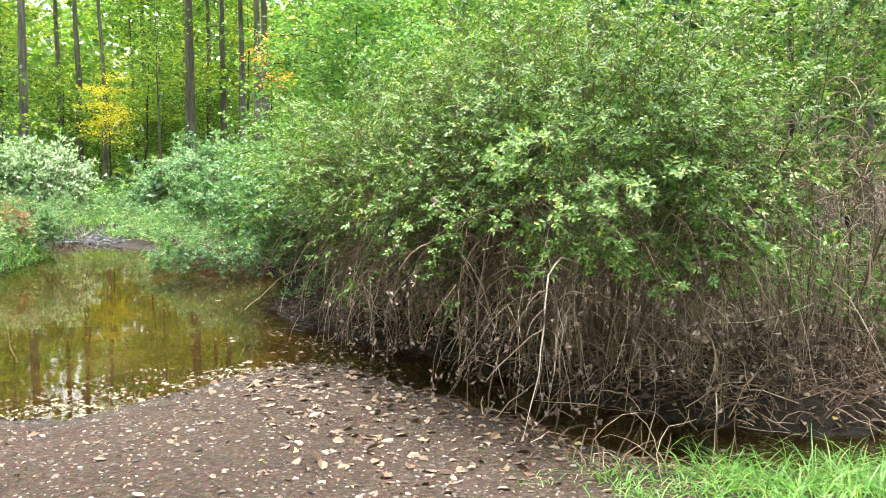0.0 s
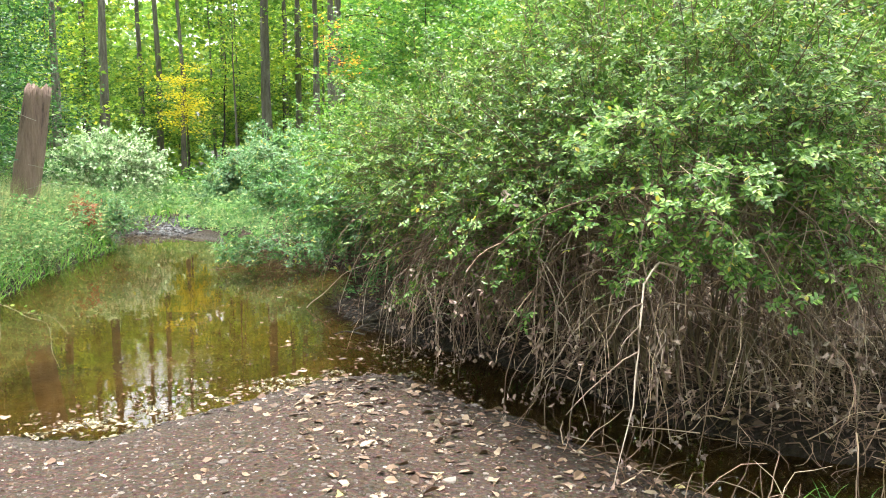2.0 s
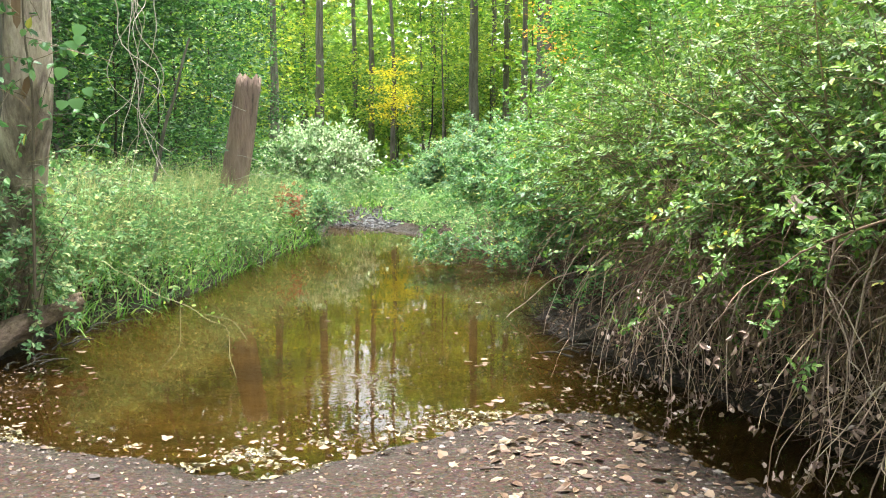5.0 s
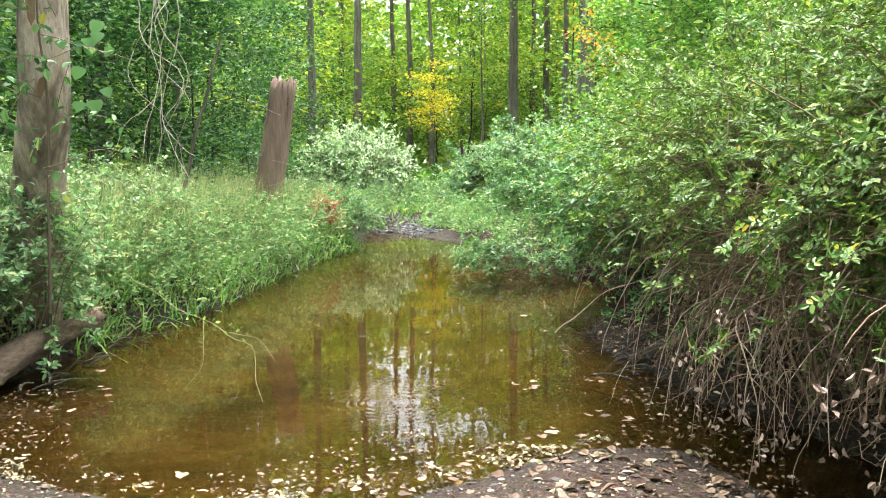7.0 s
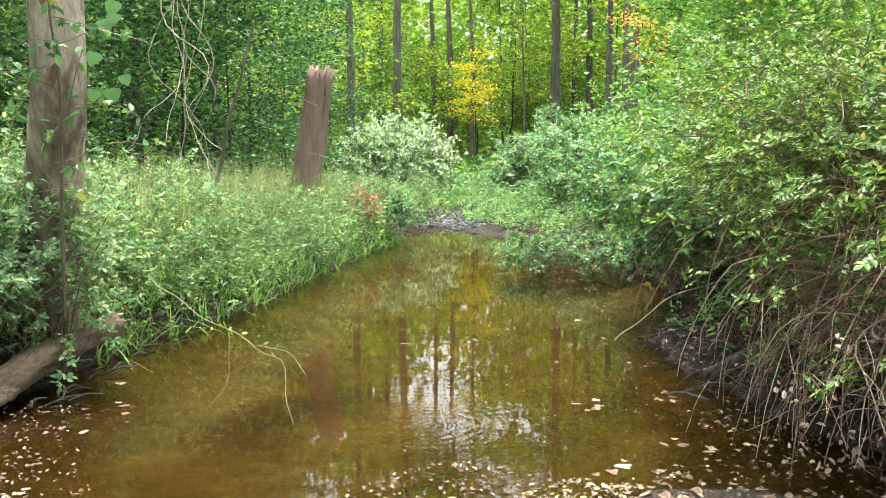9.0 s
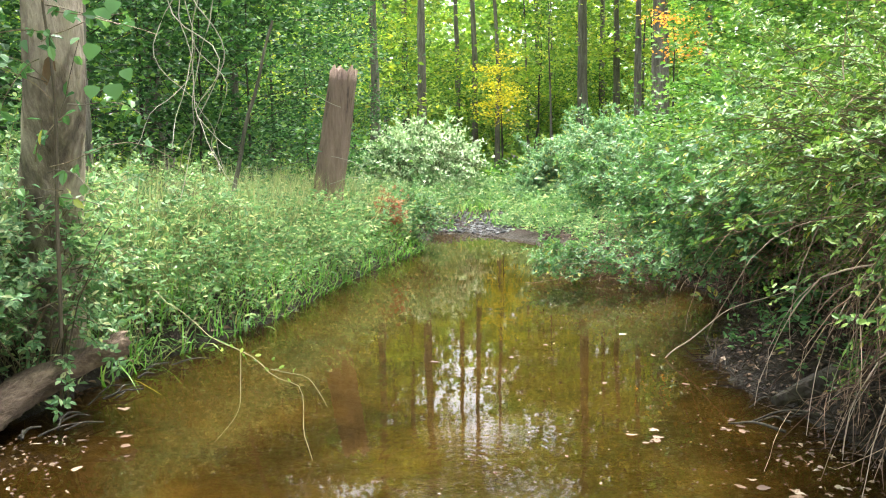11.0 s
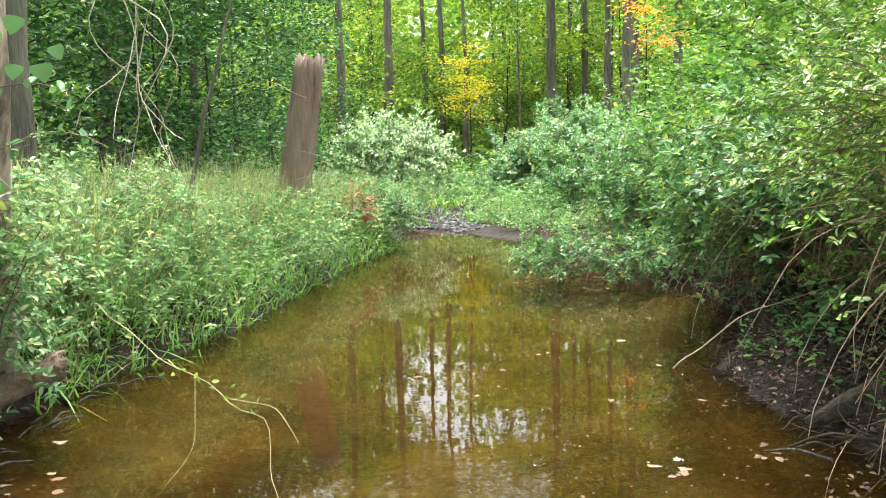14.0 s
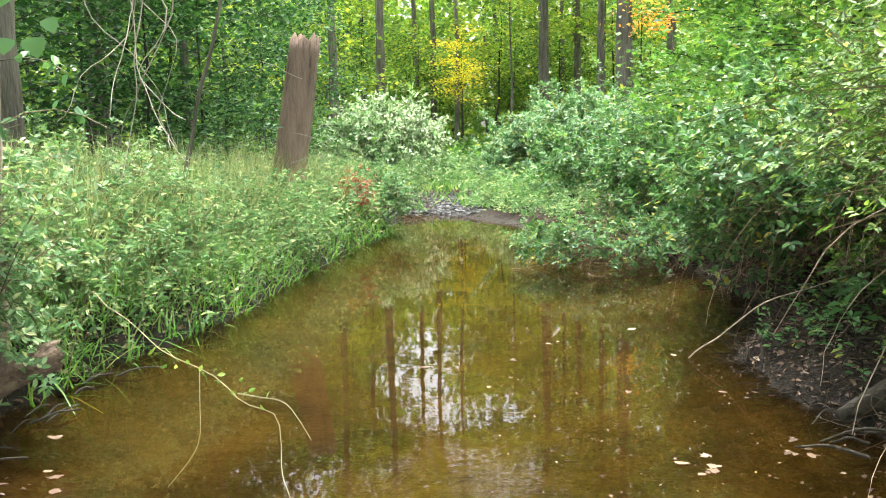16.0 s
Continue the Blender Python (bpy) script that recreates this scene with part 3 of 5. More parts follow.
ROSE = "dense green rose bush arching over the muddy creek bank"
rose_a = shrub("rose_bush", (2.92, 4.45), (1.18, 1.5), 2.3, ROSE, M_ROSE, (90, 2500, 6), 5, 0.034, dead=480, lean=(-0.5, -0.35), group="rose bushes on the bank", low=0.55, reach=1.0, seed=1.2, hang=0.16, clumps=85, twig=0.34)
arch_canes(rose_a, 85, (1.18, 1.5), (-0.45, -0.75))
rose_b = shrub("rose_bush", (2.42, 5.95), (1.15, 1.1), 2.1, ROSE, M_ROSE, (50, 1700, 6), 5, 0.034, dead=420, lean=(-0.5, -0.2), group="rose bushes on the bank", low=0.54, reach=1.0, seed=2.7, hang=0.2, clumps=60, twig=0.34)
arch_canes(rose_b, 50, (0.85, 1.1), (-0.4, -0.7))
rose_c = shrub("rose_bush", (4.75, 4.1), (1.25, 1.15), 2.75, ROSE, M_ROSE, (36, 560, 6), 5, 0.045, dead=400, lean=(-0.1, -0.4), group="rose bushes on the bank", low=0.7, dead_mat=M_TANCANE, reach=1.1, seed=3.9, hang=0.08, oval=False, clumps=50)
arch_canes(rose_c, 60, (1.2, 1.15), (-0.2, -0.8), (0.5, 1.5))
shrub("rose_bush", (2.55, 7.6), (1.05, 0.95), 1.9, ROSE, M_ROSE, (40, 1000, 6), 5, 0.038, dead=170, lean=(-0.35, -0.1), group="rose bushes on the bank", low=0.56, reach=0.8, seed=5.1, hang=0.2, clumps=45)
BROAD = "dark green broad-leaved shrub leaning over the water"
shrub("broadleaf_shrub", (2.8, 9.3), (1.55, 1.3), 1.4, BROAD, M_SHRUB, (40, 1300, 6), 3, 0.065, 0.5, 190, (-0.35, 0), group="shrubs on the far bank", seed=6.3, clumps=45, hang=0.25)
shrub("broadleaf_shrub", (3.5, 12.2), (1.5, 1.4), 1.7, BROAD, M_SHRUB, (40, 1100, 6), 3, 0.07, 0.42, 160, (-0.4, 0), group="shrubs on the far bank", seed=7.7, clumps=45)
shrub("broadleaf_shrub", (1.75, 13.3), (1.35, 0.9), 0.36, "low leafy branches hanging close above the water", M_SHRUB, (24, 330, 6), 3, 0.06, 0.5, 260, (-1.0, 0), group="shrubs on the far bank", seed=12.3, twig=0.22)
shrub("broadleaf_shrub", (2.85, 10.6), (1.2, 0.9), 0.75, "low leafy branches hanging close above the water", M_SHRUB, (20, 420, 6), 3, 0.075, 0.5, 160, (-0.7, -0.1), group="shrubs on the far bank", seed=13.7)
shrub("broadleaf_shrub", (3.1, 16.0), (1.6, 1.5), 1.35, BROAD, M_SHRUB, (30, 700, 6), 3, 0.09, 0.35, 60, (-0.3, 0), group="shrubs on the far bank", oval=False, seed=8.9)
shrub("broadleaf_shrub", (2.7, 20.2), (1.8, 1.5), 1.45, "bluish green shrub behind the stony bar", M_SHRUB, (30, 600, 6), 3, 0.10, 0.3, 0, group="shrubs on the far bank", oval=False, seed=9.4)
shrub("broadleaf_shrub", (5.2, 18.2), (1.8, 1.8), 2.2, "bluish green shrub behind the stony bar", M_SHRUB, (30, 700, 6), 3, 0.10, 0.3, 0, group="shrubs on the far bank", oval=False, seed=10.4)
BLUISH = "bluish green layered shrub on the slope beyond the bend"
for bx, by, bt, br, bs in ((0.9, 26.0, 1.35, 1.1, 14.1), (2.5, 23.6, 2.0, 1.4, 15.3), (4.4, 24.0, 2.2, 1.6, 16.9), (1.9, 27.5, 2.1, 1.5, 17.7)):
    shrub("layered_shrub", (bx, by), (br, br * 0.9), bt, BLUISH, M_BLUISH, (26, 620, 6), 3, 0.105, 0.35, 0, group="layered shrubs beyond the bend", seed=bs, oval=False, clumps=36)
shrub("pale_shrub", (-2.75, 25.2), (1.35, 1.2), 1.85, "rounded shrub with whitish variegated drooping leaves", M_PALE, (40, 1200, 9), 1, 0.13, 0.4, 0, category="shrub", oval=False, twig=0.6, seed=4.4)


# ---- trees ----
def tree_meshes(tall, radius, crown_from, spread, limbs, leaves, size, leaf, bark, layered=0.35, bend=0.02):
    """Meshes of one kind of tree, at the origin: trunk, limbs, crown."""
    n = 16
    z = np.linspace(0, 1, n)
    line = np.stack([np.cumsum(rng.normal(size=n) * bend * tall / n * 3), np.cumsum(rng.normal(size=n) * bend * tall / n * 3), z * tall - 0.3], 1)
    line[:, :2] -= line[0, :2]
    sides = 12
    a = np.arange(sides) * 2 * np.pi / sides
    r = radius * ((1 - z) * 0.85 + 0.12) * (1 + 0.55 * np.exp(-z * tall / 0.45))
    ring = line[:, None] + np.stack([np.cos(a), np.sin(a), 0 * a], 1) * (r[:, None] * (1 + 0.07 * rng.normal(size=(n, sides))))[..., None]
    i = (np.arange(n - 1)[:, None] * sides)
    s, s2 = np.arange(sides), (np.arange(sides) + 1) % sides
    f = np.stack([i + s, i + s2, i + sides + s2, i + sides + s], -1).reshape(-1, 4)
    trunk = mesh_from("trunk", ring.reshape(-1, 3), [f], bark, True)
    u = rng.uniform(crown_from, 0.97, limbs)
    s0 = np.stack([np.interp(u * tall, z * tall, line[:, k]) for k in range(3)], 1)
    ang = np.arange(limbs) * 2.4 + rng.uniform(-0.4, 0.4, limbs)
    w = np.stack([np.cos(ang), np.sin(ang), rng.uniform(0.15, 0.75, limbs)], 1)
    long = spread * rng.uniform(0.65, 1.15, limbs) * (1.15 - 0.6 * (u - crown_from) / (1 - crown_from))
    lp = arcs(s0, w, long, 8, 0.06, 0.1)
    h = Heap().add(*tubes(lp, radius * 0.3 * (1.1 - u), 0.008, 3))
    subs = limbs * 5
    li, k = rng.integers(0, limbs, subs), rng.integers(2, 8, subs)
    sp = arcs(lp[li, k], unit(ways(subs, 0.1) * np.array([1, 1, 0.5])), long[li] * rng.uniform(0.2, 0.5, subs), 5, 0.1, 0.15)
    limb = h.mesh("branchwork", bark)
    c, k = rng.integers(0, subs, leaves), rng.integers(0, 5, leaves)
    p = sp[c, k] + rng.normal(size=(leaves, 3)) * np.array([1, 1, layered]) * size * 2.6
    crown = Heap().add(*blades(p, ways(leaves) * np.array([1, 1, 0.4]), ways(leaves, 1.3), size * rng.uniform(0.6, 1.3, leaves), size * 0.62, False)).mesh("crown", leaf)
    return trunk, limb, crown


def plant_tree(meshes, x, y, scale=1.0, turn=0.0, label="", name="tree", group="woodland trees"):
    ob = thing(name, (x, y, land(x, y) - 0.05), label, "tree", group)
    ob.matrix_basis = pose(x, y, land(x, y) - 0.05, 0, 0, turn) @ Matrix.Scale(scale, 4)
    for part_name, me in zip(("trunk", "branchwork", "crown"), meshes):
        o = new(part_name, me)
        o.parent = ob
        if part_name != "trunk":
            tagged(o, kind="stuff")
    return ob


TALL = [tree_meshes(21, 0.26, 0.6, 4.0, 18, 1900, 0.36, M_CANOPY, M_BARK, 0.35, 0.007) for _ in range(3)]
SLIM = [tree_meshes(16, 0.13, 0.62, 2.8, 16, 1900, 0.28, M_CANOPY, M_BARK, 0.35, 0.009) for _ in range(2)]
YOUNG = [tree_meshes(6.5, 0.045, 0.15, 2.2, 22, 2300, 0.18, M_CANOPY, M_BARKDARK, 0.16) for _ in range(2)]
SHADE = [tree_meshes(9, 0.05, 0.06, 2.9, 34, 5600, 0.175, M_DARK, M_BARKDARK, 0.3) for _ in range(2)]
NEARSAP = [tree_meshes(4.6, 0.025, 0.1, 1.5, 30, 6500, 0.09, M_SAPLING, M_BARKDARK, 0.3, 0.03) for _ in range(2)]
POLE = [tree_meshes(13, 0.09, 0.6, 1.8, 9, 450, 0.28, M_CANOPY, M_BARK, 0.35, 0.01) for _ in range(2)]
MAPLE = [tree_meshes(9.0, 0.07, 0.32, 3.4, 15, 2000, 0.26, M_MAPLE, M_BARKDARK, 0.07, 0.03) for _ in range(3)]
YELLOW = tree_meshes(7.0, 0.05, 0.45, 1.7, 16, 1500, 0.17, M_YELLOW, M_BARKDARK, 0.2)
ORANGE = tree_meshes(7.0, 0.05, 0.6, 0.95, 9, 420, 0.16, M_ORANGE, M_BARKDARK, 0.2)

T_LABEL = "tall forest tree with grey-brown trunk and yellow-green crown"
S_LABEL = "slim dark-trunked tree with light green crown"
Y_LABEL = "young tree with layered yellow-green leaves"
D_LABEL = "understorey tree with dense green leaves coloured dark for woodland shade"
N_LABEL = "leafy bright green sapling on the creek bank"
for k, (x, y, s) in enumerate([(3.0, 44.8, 1.15), (-4.15, 38.5, 0.95), (5.05, 40.8, 0.8), (5.2, 36.7, 0.85), (5.9, 38.6, 0.9), (8.5, 42.9, 1.0), (-4.8, 30.7, 0.7), (5.0, 48.8, 0.9)]):
    plant_tree(TALL[k % 3], x, y, s, 70 * k, T_LABEL)
for k, (x, y, s) in enumerate([(-3.7, 56, 1.6), (-2.5, 51, 1.6), (14.8, 46.3, 1.0), (17, 34.7, 1.0), (-6.6, 21.7, 0.9), (10.8, 9.5, 1.1), (19, 21.6, 1.1), (0.6, 62, 1.0)]):
    plant_tree(SLIM[k % 2], x, y, s, 50 * k, S_LABEL)
# added for their crowns out of view, which cut the skylight on the banks
for k, (x, y, s) in enumerate([(8.2, 13.5, 0.9), (7.4, 18.5, 0.9), (-8.6, 6.5, 0.9), (-9.2, 14.5, 0.95), (-8.2, 21.0, 0.9), (-8.0, 0.5, 0.9), (4.5, -5.5, 0.95), (-3.5, -6.0, 0.95), (12.5, 16.5, 1.0), (-12.5, 10.0, 1.0)]):
    plant_tree(TALL[k % 3], x, y, s, 41 * k, T_LABEL)
for k, (x, y, s) in enumerate([(-6.6, 53, 1.05), (3.6, 55, 1.1), (-8.8, 60, 1.1), (6.8, 64, 1.15), (1.6, 70, 1.15), (-10.5, 66, 1.1)]):
    plant_tree(TALL[k % 3], x, y, s, 57 * k, T_LABEL)
plant_tree(YELLOW, -0.9, 39, 0.8, 20, "young tree with bright yellow autumn leaves", "yellow_tree")
plant_tree(YELLOW, -10.5, 47, 0.8, 120, "young tree with bright yellow autumn leaves", "yellow_tree")
plant_tree(ORANGE, 4.7, 30, 0.95, 0, "young tree with orange autumn leaves", "orange_tree")
for k, (x, y, s) in enumerate([(-7.5, 37, 1.0), (0.7, 47.5, 1.0), (7.2, 49, 1.2), (-10.2, 43, 1.1), (12.5, 41, 1.1), (-6.4, 50, 1.15)]):
    plant_tree(MAPLE[k % 3], x, y, s, 71 * k, "young maple with flat layered sprays of yellow-green leaves", "maple_tree", "maples in the woods")
for k, (x, y, s) in enumerate([(2.6, 10.6, 0.95), (2.7, 9.6, 0.72), (2.9, 8.5, 0.72), (3.0, 13.6, 0.95), (3.4, 12.2, 1.15), (3.2, 15.2, 1.1), (4.4, 9.8, 1.0), (4.6, 14.0, 1.25), (5.6, 12.0, 1.2), (5.0, 17.8, 1.1), (2.6, 11.4, 0.75)]):
    plant_tree(NEARSAP[k % 2], x, y, s, 77 * k, N_LABEL, "sapling", "saplings by the creek")
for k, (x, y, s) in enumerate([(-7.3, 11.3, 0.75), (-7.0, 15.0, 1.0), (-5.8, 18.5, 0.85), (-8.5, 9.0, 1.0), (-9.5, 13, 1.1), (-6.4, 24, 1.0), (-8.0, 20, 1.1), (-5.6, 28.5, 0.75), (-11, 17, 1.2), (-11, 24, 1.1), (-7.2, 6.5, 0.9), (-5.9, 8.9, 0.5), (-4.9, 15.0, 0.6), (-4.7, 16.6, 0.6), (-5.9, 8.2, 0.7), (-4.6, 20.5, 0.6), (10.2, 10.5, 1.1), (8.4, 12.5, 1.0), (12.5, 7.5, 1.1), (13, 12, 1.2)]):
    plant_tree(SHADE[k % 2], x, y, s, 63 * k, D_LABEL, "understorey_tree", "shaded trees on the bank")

for k, (x, y, s) in enumerate([(-9.5, 52, 1.0), (-7.2, 44, 0.9), (-1.2, 47, 1.6), (1.4, 43, 0.8), (2.0, 56, 1.1), (6.6, 50, 1.1), (7.4, 38, 0.8), (9.6, 47, 1.0),
                              (13.0, 40, 1.0), (-12.5, 45, 1.0), (15.5, 39, 1.0), (5.6, 60, 1.1)]):
    plant_tree(POLE[k % 2], x, y, s, 83 * k, "thin straight dark-barked forest tree", "slender_tree")
# unseen young trees, added behind and to the right to block horizon light
for k, (x, y, s) in enumerate([(-6, -7, 1.1), (-1.5, -8.5, 1.2), (3, -7.5, 1.1), (7, -5.5, 1.2), (9.5, -2.5, 1.1), (11, 1.0, 1.0), (10, 4.2, 0.9), (5.5, -10, 1.3), (-4.5, -11, 1.3), (13, -4, 1.2), (14, 3.5, 1.1)]):
    plant_tree(YOUNG[k % 2], x, y, s, 59 * k, Y_LABEL, "young_tree", "young trees in the woods")
spots = []


def free(x, y, gap):
    ok = all((x - a) ** 2 + (y - b) ** 2 > gap * gap for a, b in spots)
    if ok:
        spots.append((x, y))
    return ok


for k in range(1500):
    x, y = rng.uniform(-55, 60), rng.uniform(-30, 85)
    ahead = y > 47 and abs(x - 2) < 0.65 * y
    # side and behind: trees out of view, added to close in light and reflections
    side = (x < -12 and y > -6) or (x > 11 and y > -6)
    behind = y < -9
    if not (ahead or side or behind):
        continue
    if behind and k % 3:
        continue
    if side and not ahead and abs(x) > 34:
        continue
    if abs(x + 0.05 * y) < 6.0 and y > 20:
        continue
    if free(x, y, 4.2 if not behind else 7):
        q = k % 5
        if q in (0, 3):
            plant_tree(TALL[k % 3], x, y, rng.uniform(0.75, 1.05), rng.uniform(0, 360), T_LABEL)
        elif q == 1:
            plant_tree(SLIM[k % 2], x, y, rng.uniform(0.8, 1.1), rng.uniform(0, 360), S_LABEL)
        else:
            plant_tree(YOUNG[k % 2], x, y, rng.uniform(0.7, 1.2), rng.uniform(0, 360), Y_LABEL)
    if len(spots) > 72:
        break


# ---- dead trunks and logs ----
def trunk_mesh(line, radii, mat, sides=16, rough=0.06, jag=0.0, name="trunk"):
    """A trunk along a line of points; jag breaks its upper end into splinters."""
    line, radii = np.asarray(line, float), np.asarray(radii, float)
    n = 24
    u = np.linspace(0, len(line) - 1, n)
    c = np.stack([np.interp(u, np.arange(len(line)), line[:, k]) for k in range(3)], 1)
    r = np.interp(u, np.arange(len(line)), radii)
    tan = unit(np.gradient(c, axis=0))
    ref = np.array([0, 1.0, 0]) if abs(tan[0, 1]) < 0.8 else np.array([0, 0, 1.0])
    a = unit(np.cross(tan, ref))
    b = np.cross(tan, a)
    ang = np.arange(sides) * 2 * np.pi / sides
    bulge = 1 + rough * (np.sin(ang * 3 + u[:, None]) + np.sin(ang * 5 - 2 * u[:, None]) * 0.6 + rng.normal(size=(n, sides)) * 0.5)
    ring = c[:, None] + (r[:, None] * bulge)[..., None] * (np.cos(ang)[:, None] * a[:, None] + np.sin(ang)[:, None] * b[:, None])
    if jag:
        ring[-1] += tan[-1] * rng.uniform(-0.2, 1.0, (sides, 1)) * jag
        ring[-2] += tan[-1] * rng.uniform(-0.2, 0.2, (sides, 1)) * jag
    v = np.concatenate([ring.reshape(-1, 3), c[-1:] - tan[-1:] * jag * 0.8, c[:1]])
    i = (np.arange(n - 1)[:, None] * sides)
    s, s2 = np.arange(sides), (np.arange(sides) + 1) % sides
    f = np.stack([i + s, i + s2, i + sides + s2, i + sides + s], -1).reshape(-1, 4)
    cap = np.stack([(n - 1) * sides + s, (n - 1) * sides + s2, np.full(sides, n * sides)], 1)
    cap0 = np.stack([s2, s, np.full(sides, n * sides + 1)], 1)
    return mesh_from(name, v, [f, cap, cap0], mat, True)


post = thing("broken_trunk", (-2.93, 14.9, land(-2.93, 14.9)), "leaning broken tree trunk, bare reddish wood, on the bank", "dead tree")
part("trunk", trunk_mesh([(-0.2, 0, -0.3), (-0.08, 0, 0.6), (0.06, 0, 1.4), (0.22, 0, 2.40)], [0.27, 0.225, 0.21, 0.195], M_POST, sides=36, jag=0.13, rough=0.045), post)
pv = arcs(np.array([(0.2, -0.2, 1.9), (0.05, -0.23, 1.2), (0.0, -0.23, 0.8)]), np.array([(-1, -0.2, 0.4), (1, -0.1, -0.2), (1, -0.1, 0.3)]), 0.6, 8, 0.1, 0.12)
part("clinging_vine", Heap().add(*tubes(pv, 0.004, 0.002, 4)).mesh("clinging_vine", M_VINE), post, "thin pale dead vine")

snag = thing("dead_tree", (-3.5, 8.05, land(-3.5, 8.05)), "thick dead trunk with peeling grey-brown bark", "dead tree")
part("trunk", trunk_mesh([(0.0, 0, -0.3), (0.25, -0.35, 0.75), (0.52, -0.70, 1.65), (0.57, -0.74, 3.5), (0.5, -0.7, 6.5)], [0.24, 0.20, 0.175, 0.16, 0.12], M_SNAG, 18, 0.05), snag)
for zc, ww, hh, ang in ((1.55, 0.11, 0.5, -1.2), (1.25, 0.09, 0.4, -0.9), (2.3, 0.07, 0.35, -1.5)):
    pv = np.array([(0, -0.5), (0.4, -0.35), (0.5, 0.1), (0.25, 0.5), (-0.2, 0.42), (-0.5, 0.05), (-0.35, -0.35)])
    rp = 0.205 - 0.01 * zc
    q = np.array([(rp * np.cos(ang + a * ww / rp), rp * np.sin(ang + a * ww / rp), zc + b * hh) for a, b in pv] + [(rp * 1.06 * np.cos(ang), rp * 1.06 * np.sin(ang), zc)])
    lean_u = np.clip((q[:, 2] - 0.75) / 1.0, 0, 1)[:, None]
    q[:, :2] += np.array([0.25, -0.35]) + lean_u * np.array([0.28, -0.36])
    part("bared_patch", mesh_from("bared_patch", q, [np.array([(i, (i + 1) % 7, 7) for i in range(7)])], M_INNERWOOD, True), snag, "patch of bared orange-tan wood")

tr2 = thing("grey_trunk_tree", (-5.5, 12.4, land(-5.5, 12.4)), "straight grey tree trunk in the shaded wood", "tree")
part("trunk", trunk_mesh([(0, 0, -0.3), (0, 0, 2), (0.1, 0, 6), (0.0, 0, 11)], [0.22, 0.17, 0.15, 0.1], M_BARK), tr2)

log = thing("log", (-3.15, 7.15, -0.01), "weathered brown log lying along the muddy bank", "log")
part("trunk", trunk_mesh([(-0.04, -0.52, 0.10), (-0.02, -0.4, 0.13), (0.0, -0.1, 0.18), (0.04, 0.0, 0.22), (0.2, 0.3, 0.3), (0.36, 0.5, 0.365)], [0.085, 0.105, 0.105, 0.095, 0.08, 0.072], M_LOG, 22, rough=0.10, jag=0.05), log)
log2 = thing("log", (1.3, 7.38, 0.0), "dark wet log under the overhanging bush", "log")
part("trunk", trunk_mesh([(-0.06, -0.06, 0.07), (0.15, 0.03, 0.12), (0.5, 0.14, 0.20), (1.1, 0.35, 0.30)], [0.03, 0.06, 0.085, 0.11], M_BARKDARK, 18, rough=0.12, jag=0.05), log2)

# ---- undergrowth ----
def strips(p, way, length, width, bend, segs=3):
    """Grass blades: narrow strips that arch over."""
    n = len(p)
    d = unit(np.asarray(way, float))
    side = unit(np.cross(d, np.array([0.0, 0, 1.0])) + 1e-6)
    flat = d * np.array([1, 1, 0])
    flat = unit(flat + rng.normal(size=(n, 3)) * np.array([0.2, 0.2, 0]) + 1e-6)
    L, W, B = np.broadcast_to(length, n)[:, None], np.broadcast_to(width, n)[:, None], np.broadcast_to(bend, n)[:, None]
    rows = []
    for k in range(segs + 1):
        u = k / segs
        c = p + d * L * u + (flat * 0.5 - np.array([0, 0, 0.65])) * L * B * u * u
        w = W * (1 - u) ** 0.7 * 0.5 + 0.0004
        rows += [c - side * w, c + side * w]
    v = np.stack(rows, 1)
    q = np.array([(2 * k, 2 * k + 1, 2 * k + 3, 2 * k + 2) for k in range(segs)])
    f = (np.arange(n)[:, None, None] * (2 * segs + 2) + q).reshape(-1, 4)
    return v.reshape(-1, 3), [f]


def scatter(n, x0, x1, y0, y1, keep):
    """Points on the ground inside a rectangle, kept where keep(distance from the shore, bank figures, x, y) says so."""
    x, y = rng.uniform(x0, x1, n * 3), rng.uniform(y0, y1, n * 3)
    d, e = shore(x, y)
    ok = keep(d, e, x, y)
    x, y = x[ok][:n], y[ok][:n]
    return np.stack([x, y, height(x, y)], 1)


def herbs(name, p, tall, size, mat, label, per=14, oval=True, stem=True):
    """Leafy stems: pairs of leaves up a thin stalk."""
    n = len(p)
    tall = np.broadcast_to(tall, n) * rng.uniform(0.6, 1.2, n)
    way = ways(n, 3.2)
    sp = arcs(p - np.array([0, 0, 0.02]), way, tall, 6, 0.05, 0.08)
    i = np.repeat(np.arange(n), per)
    u = np.sqrt(rng.uniform(0.06, 1, n * per)) * 4.99
    k = u.astype(int)
    b = sp[i, k] + (sp[i, k + 1] - sp[i, k]) * (u - k)[:, None]
    a = unit(ways(n * per) * np.array([1, 1, 0.35]) + np.array([0, 0, 0.1]))
    h = Heap().add(*blades(b, a, ways(n * per, 1.6), size * rng.uniform(0.6, 1.35, n * per), size * 0.42, oval, 0.25))
    ob = new(name, h.mesh(name, mat))
    tagged(ob, label, "undergrowth", kind="stuff")
    if stem:
        part("stalk_mass", Heap().add(*tubes(sp[:, [0, 2, 5]], 0.003, 0.0012, 3)).mesh("stalk_mass", M_STEM), ob, kind="stuff")
    return ob


left = lambda d, e, x, y: (d > -0.05) & (x < -1.6) & (y > 6.2)
herbs("bank_weeds", scatter(2700, -6.5, -1.6, 6.2, 13.5, lambda d, e, x, y: left(d, e, x, y) & (d < 3.2)), 0.8, 0.06, M_HERB, "lush leafy green weeds covering the creek bank", 17)
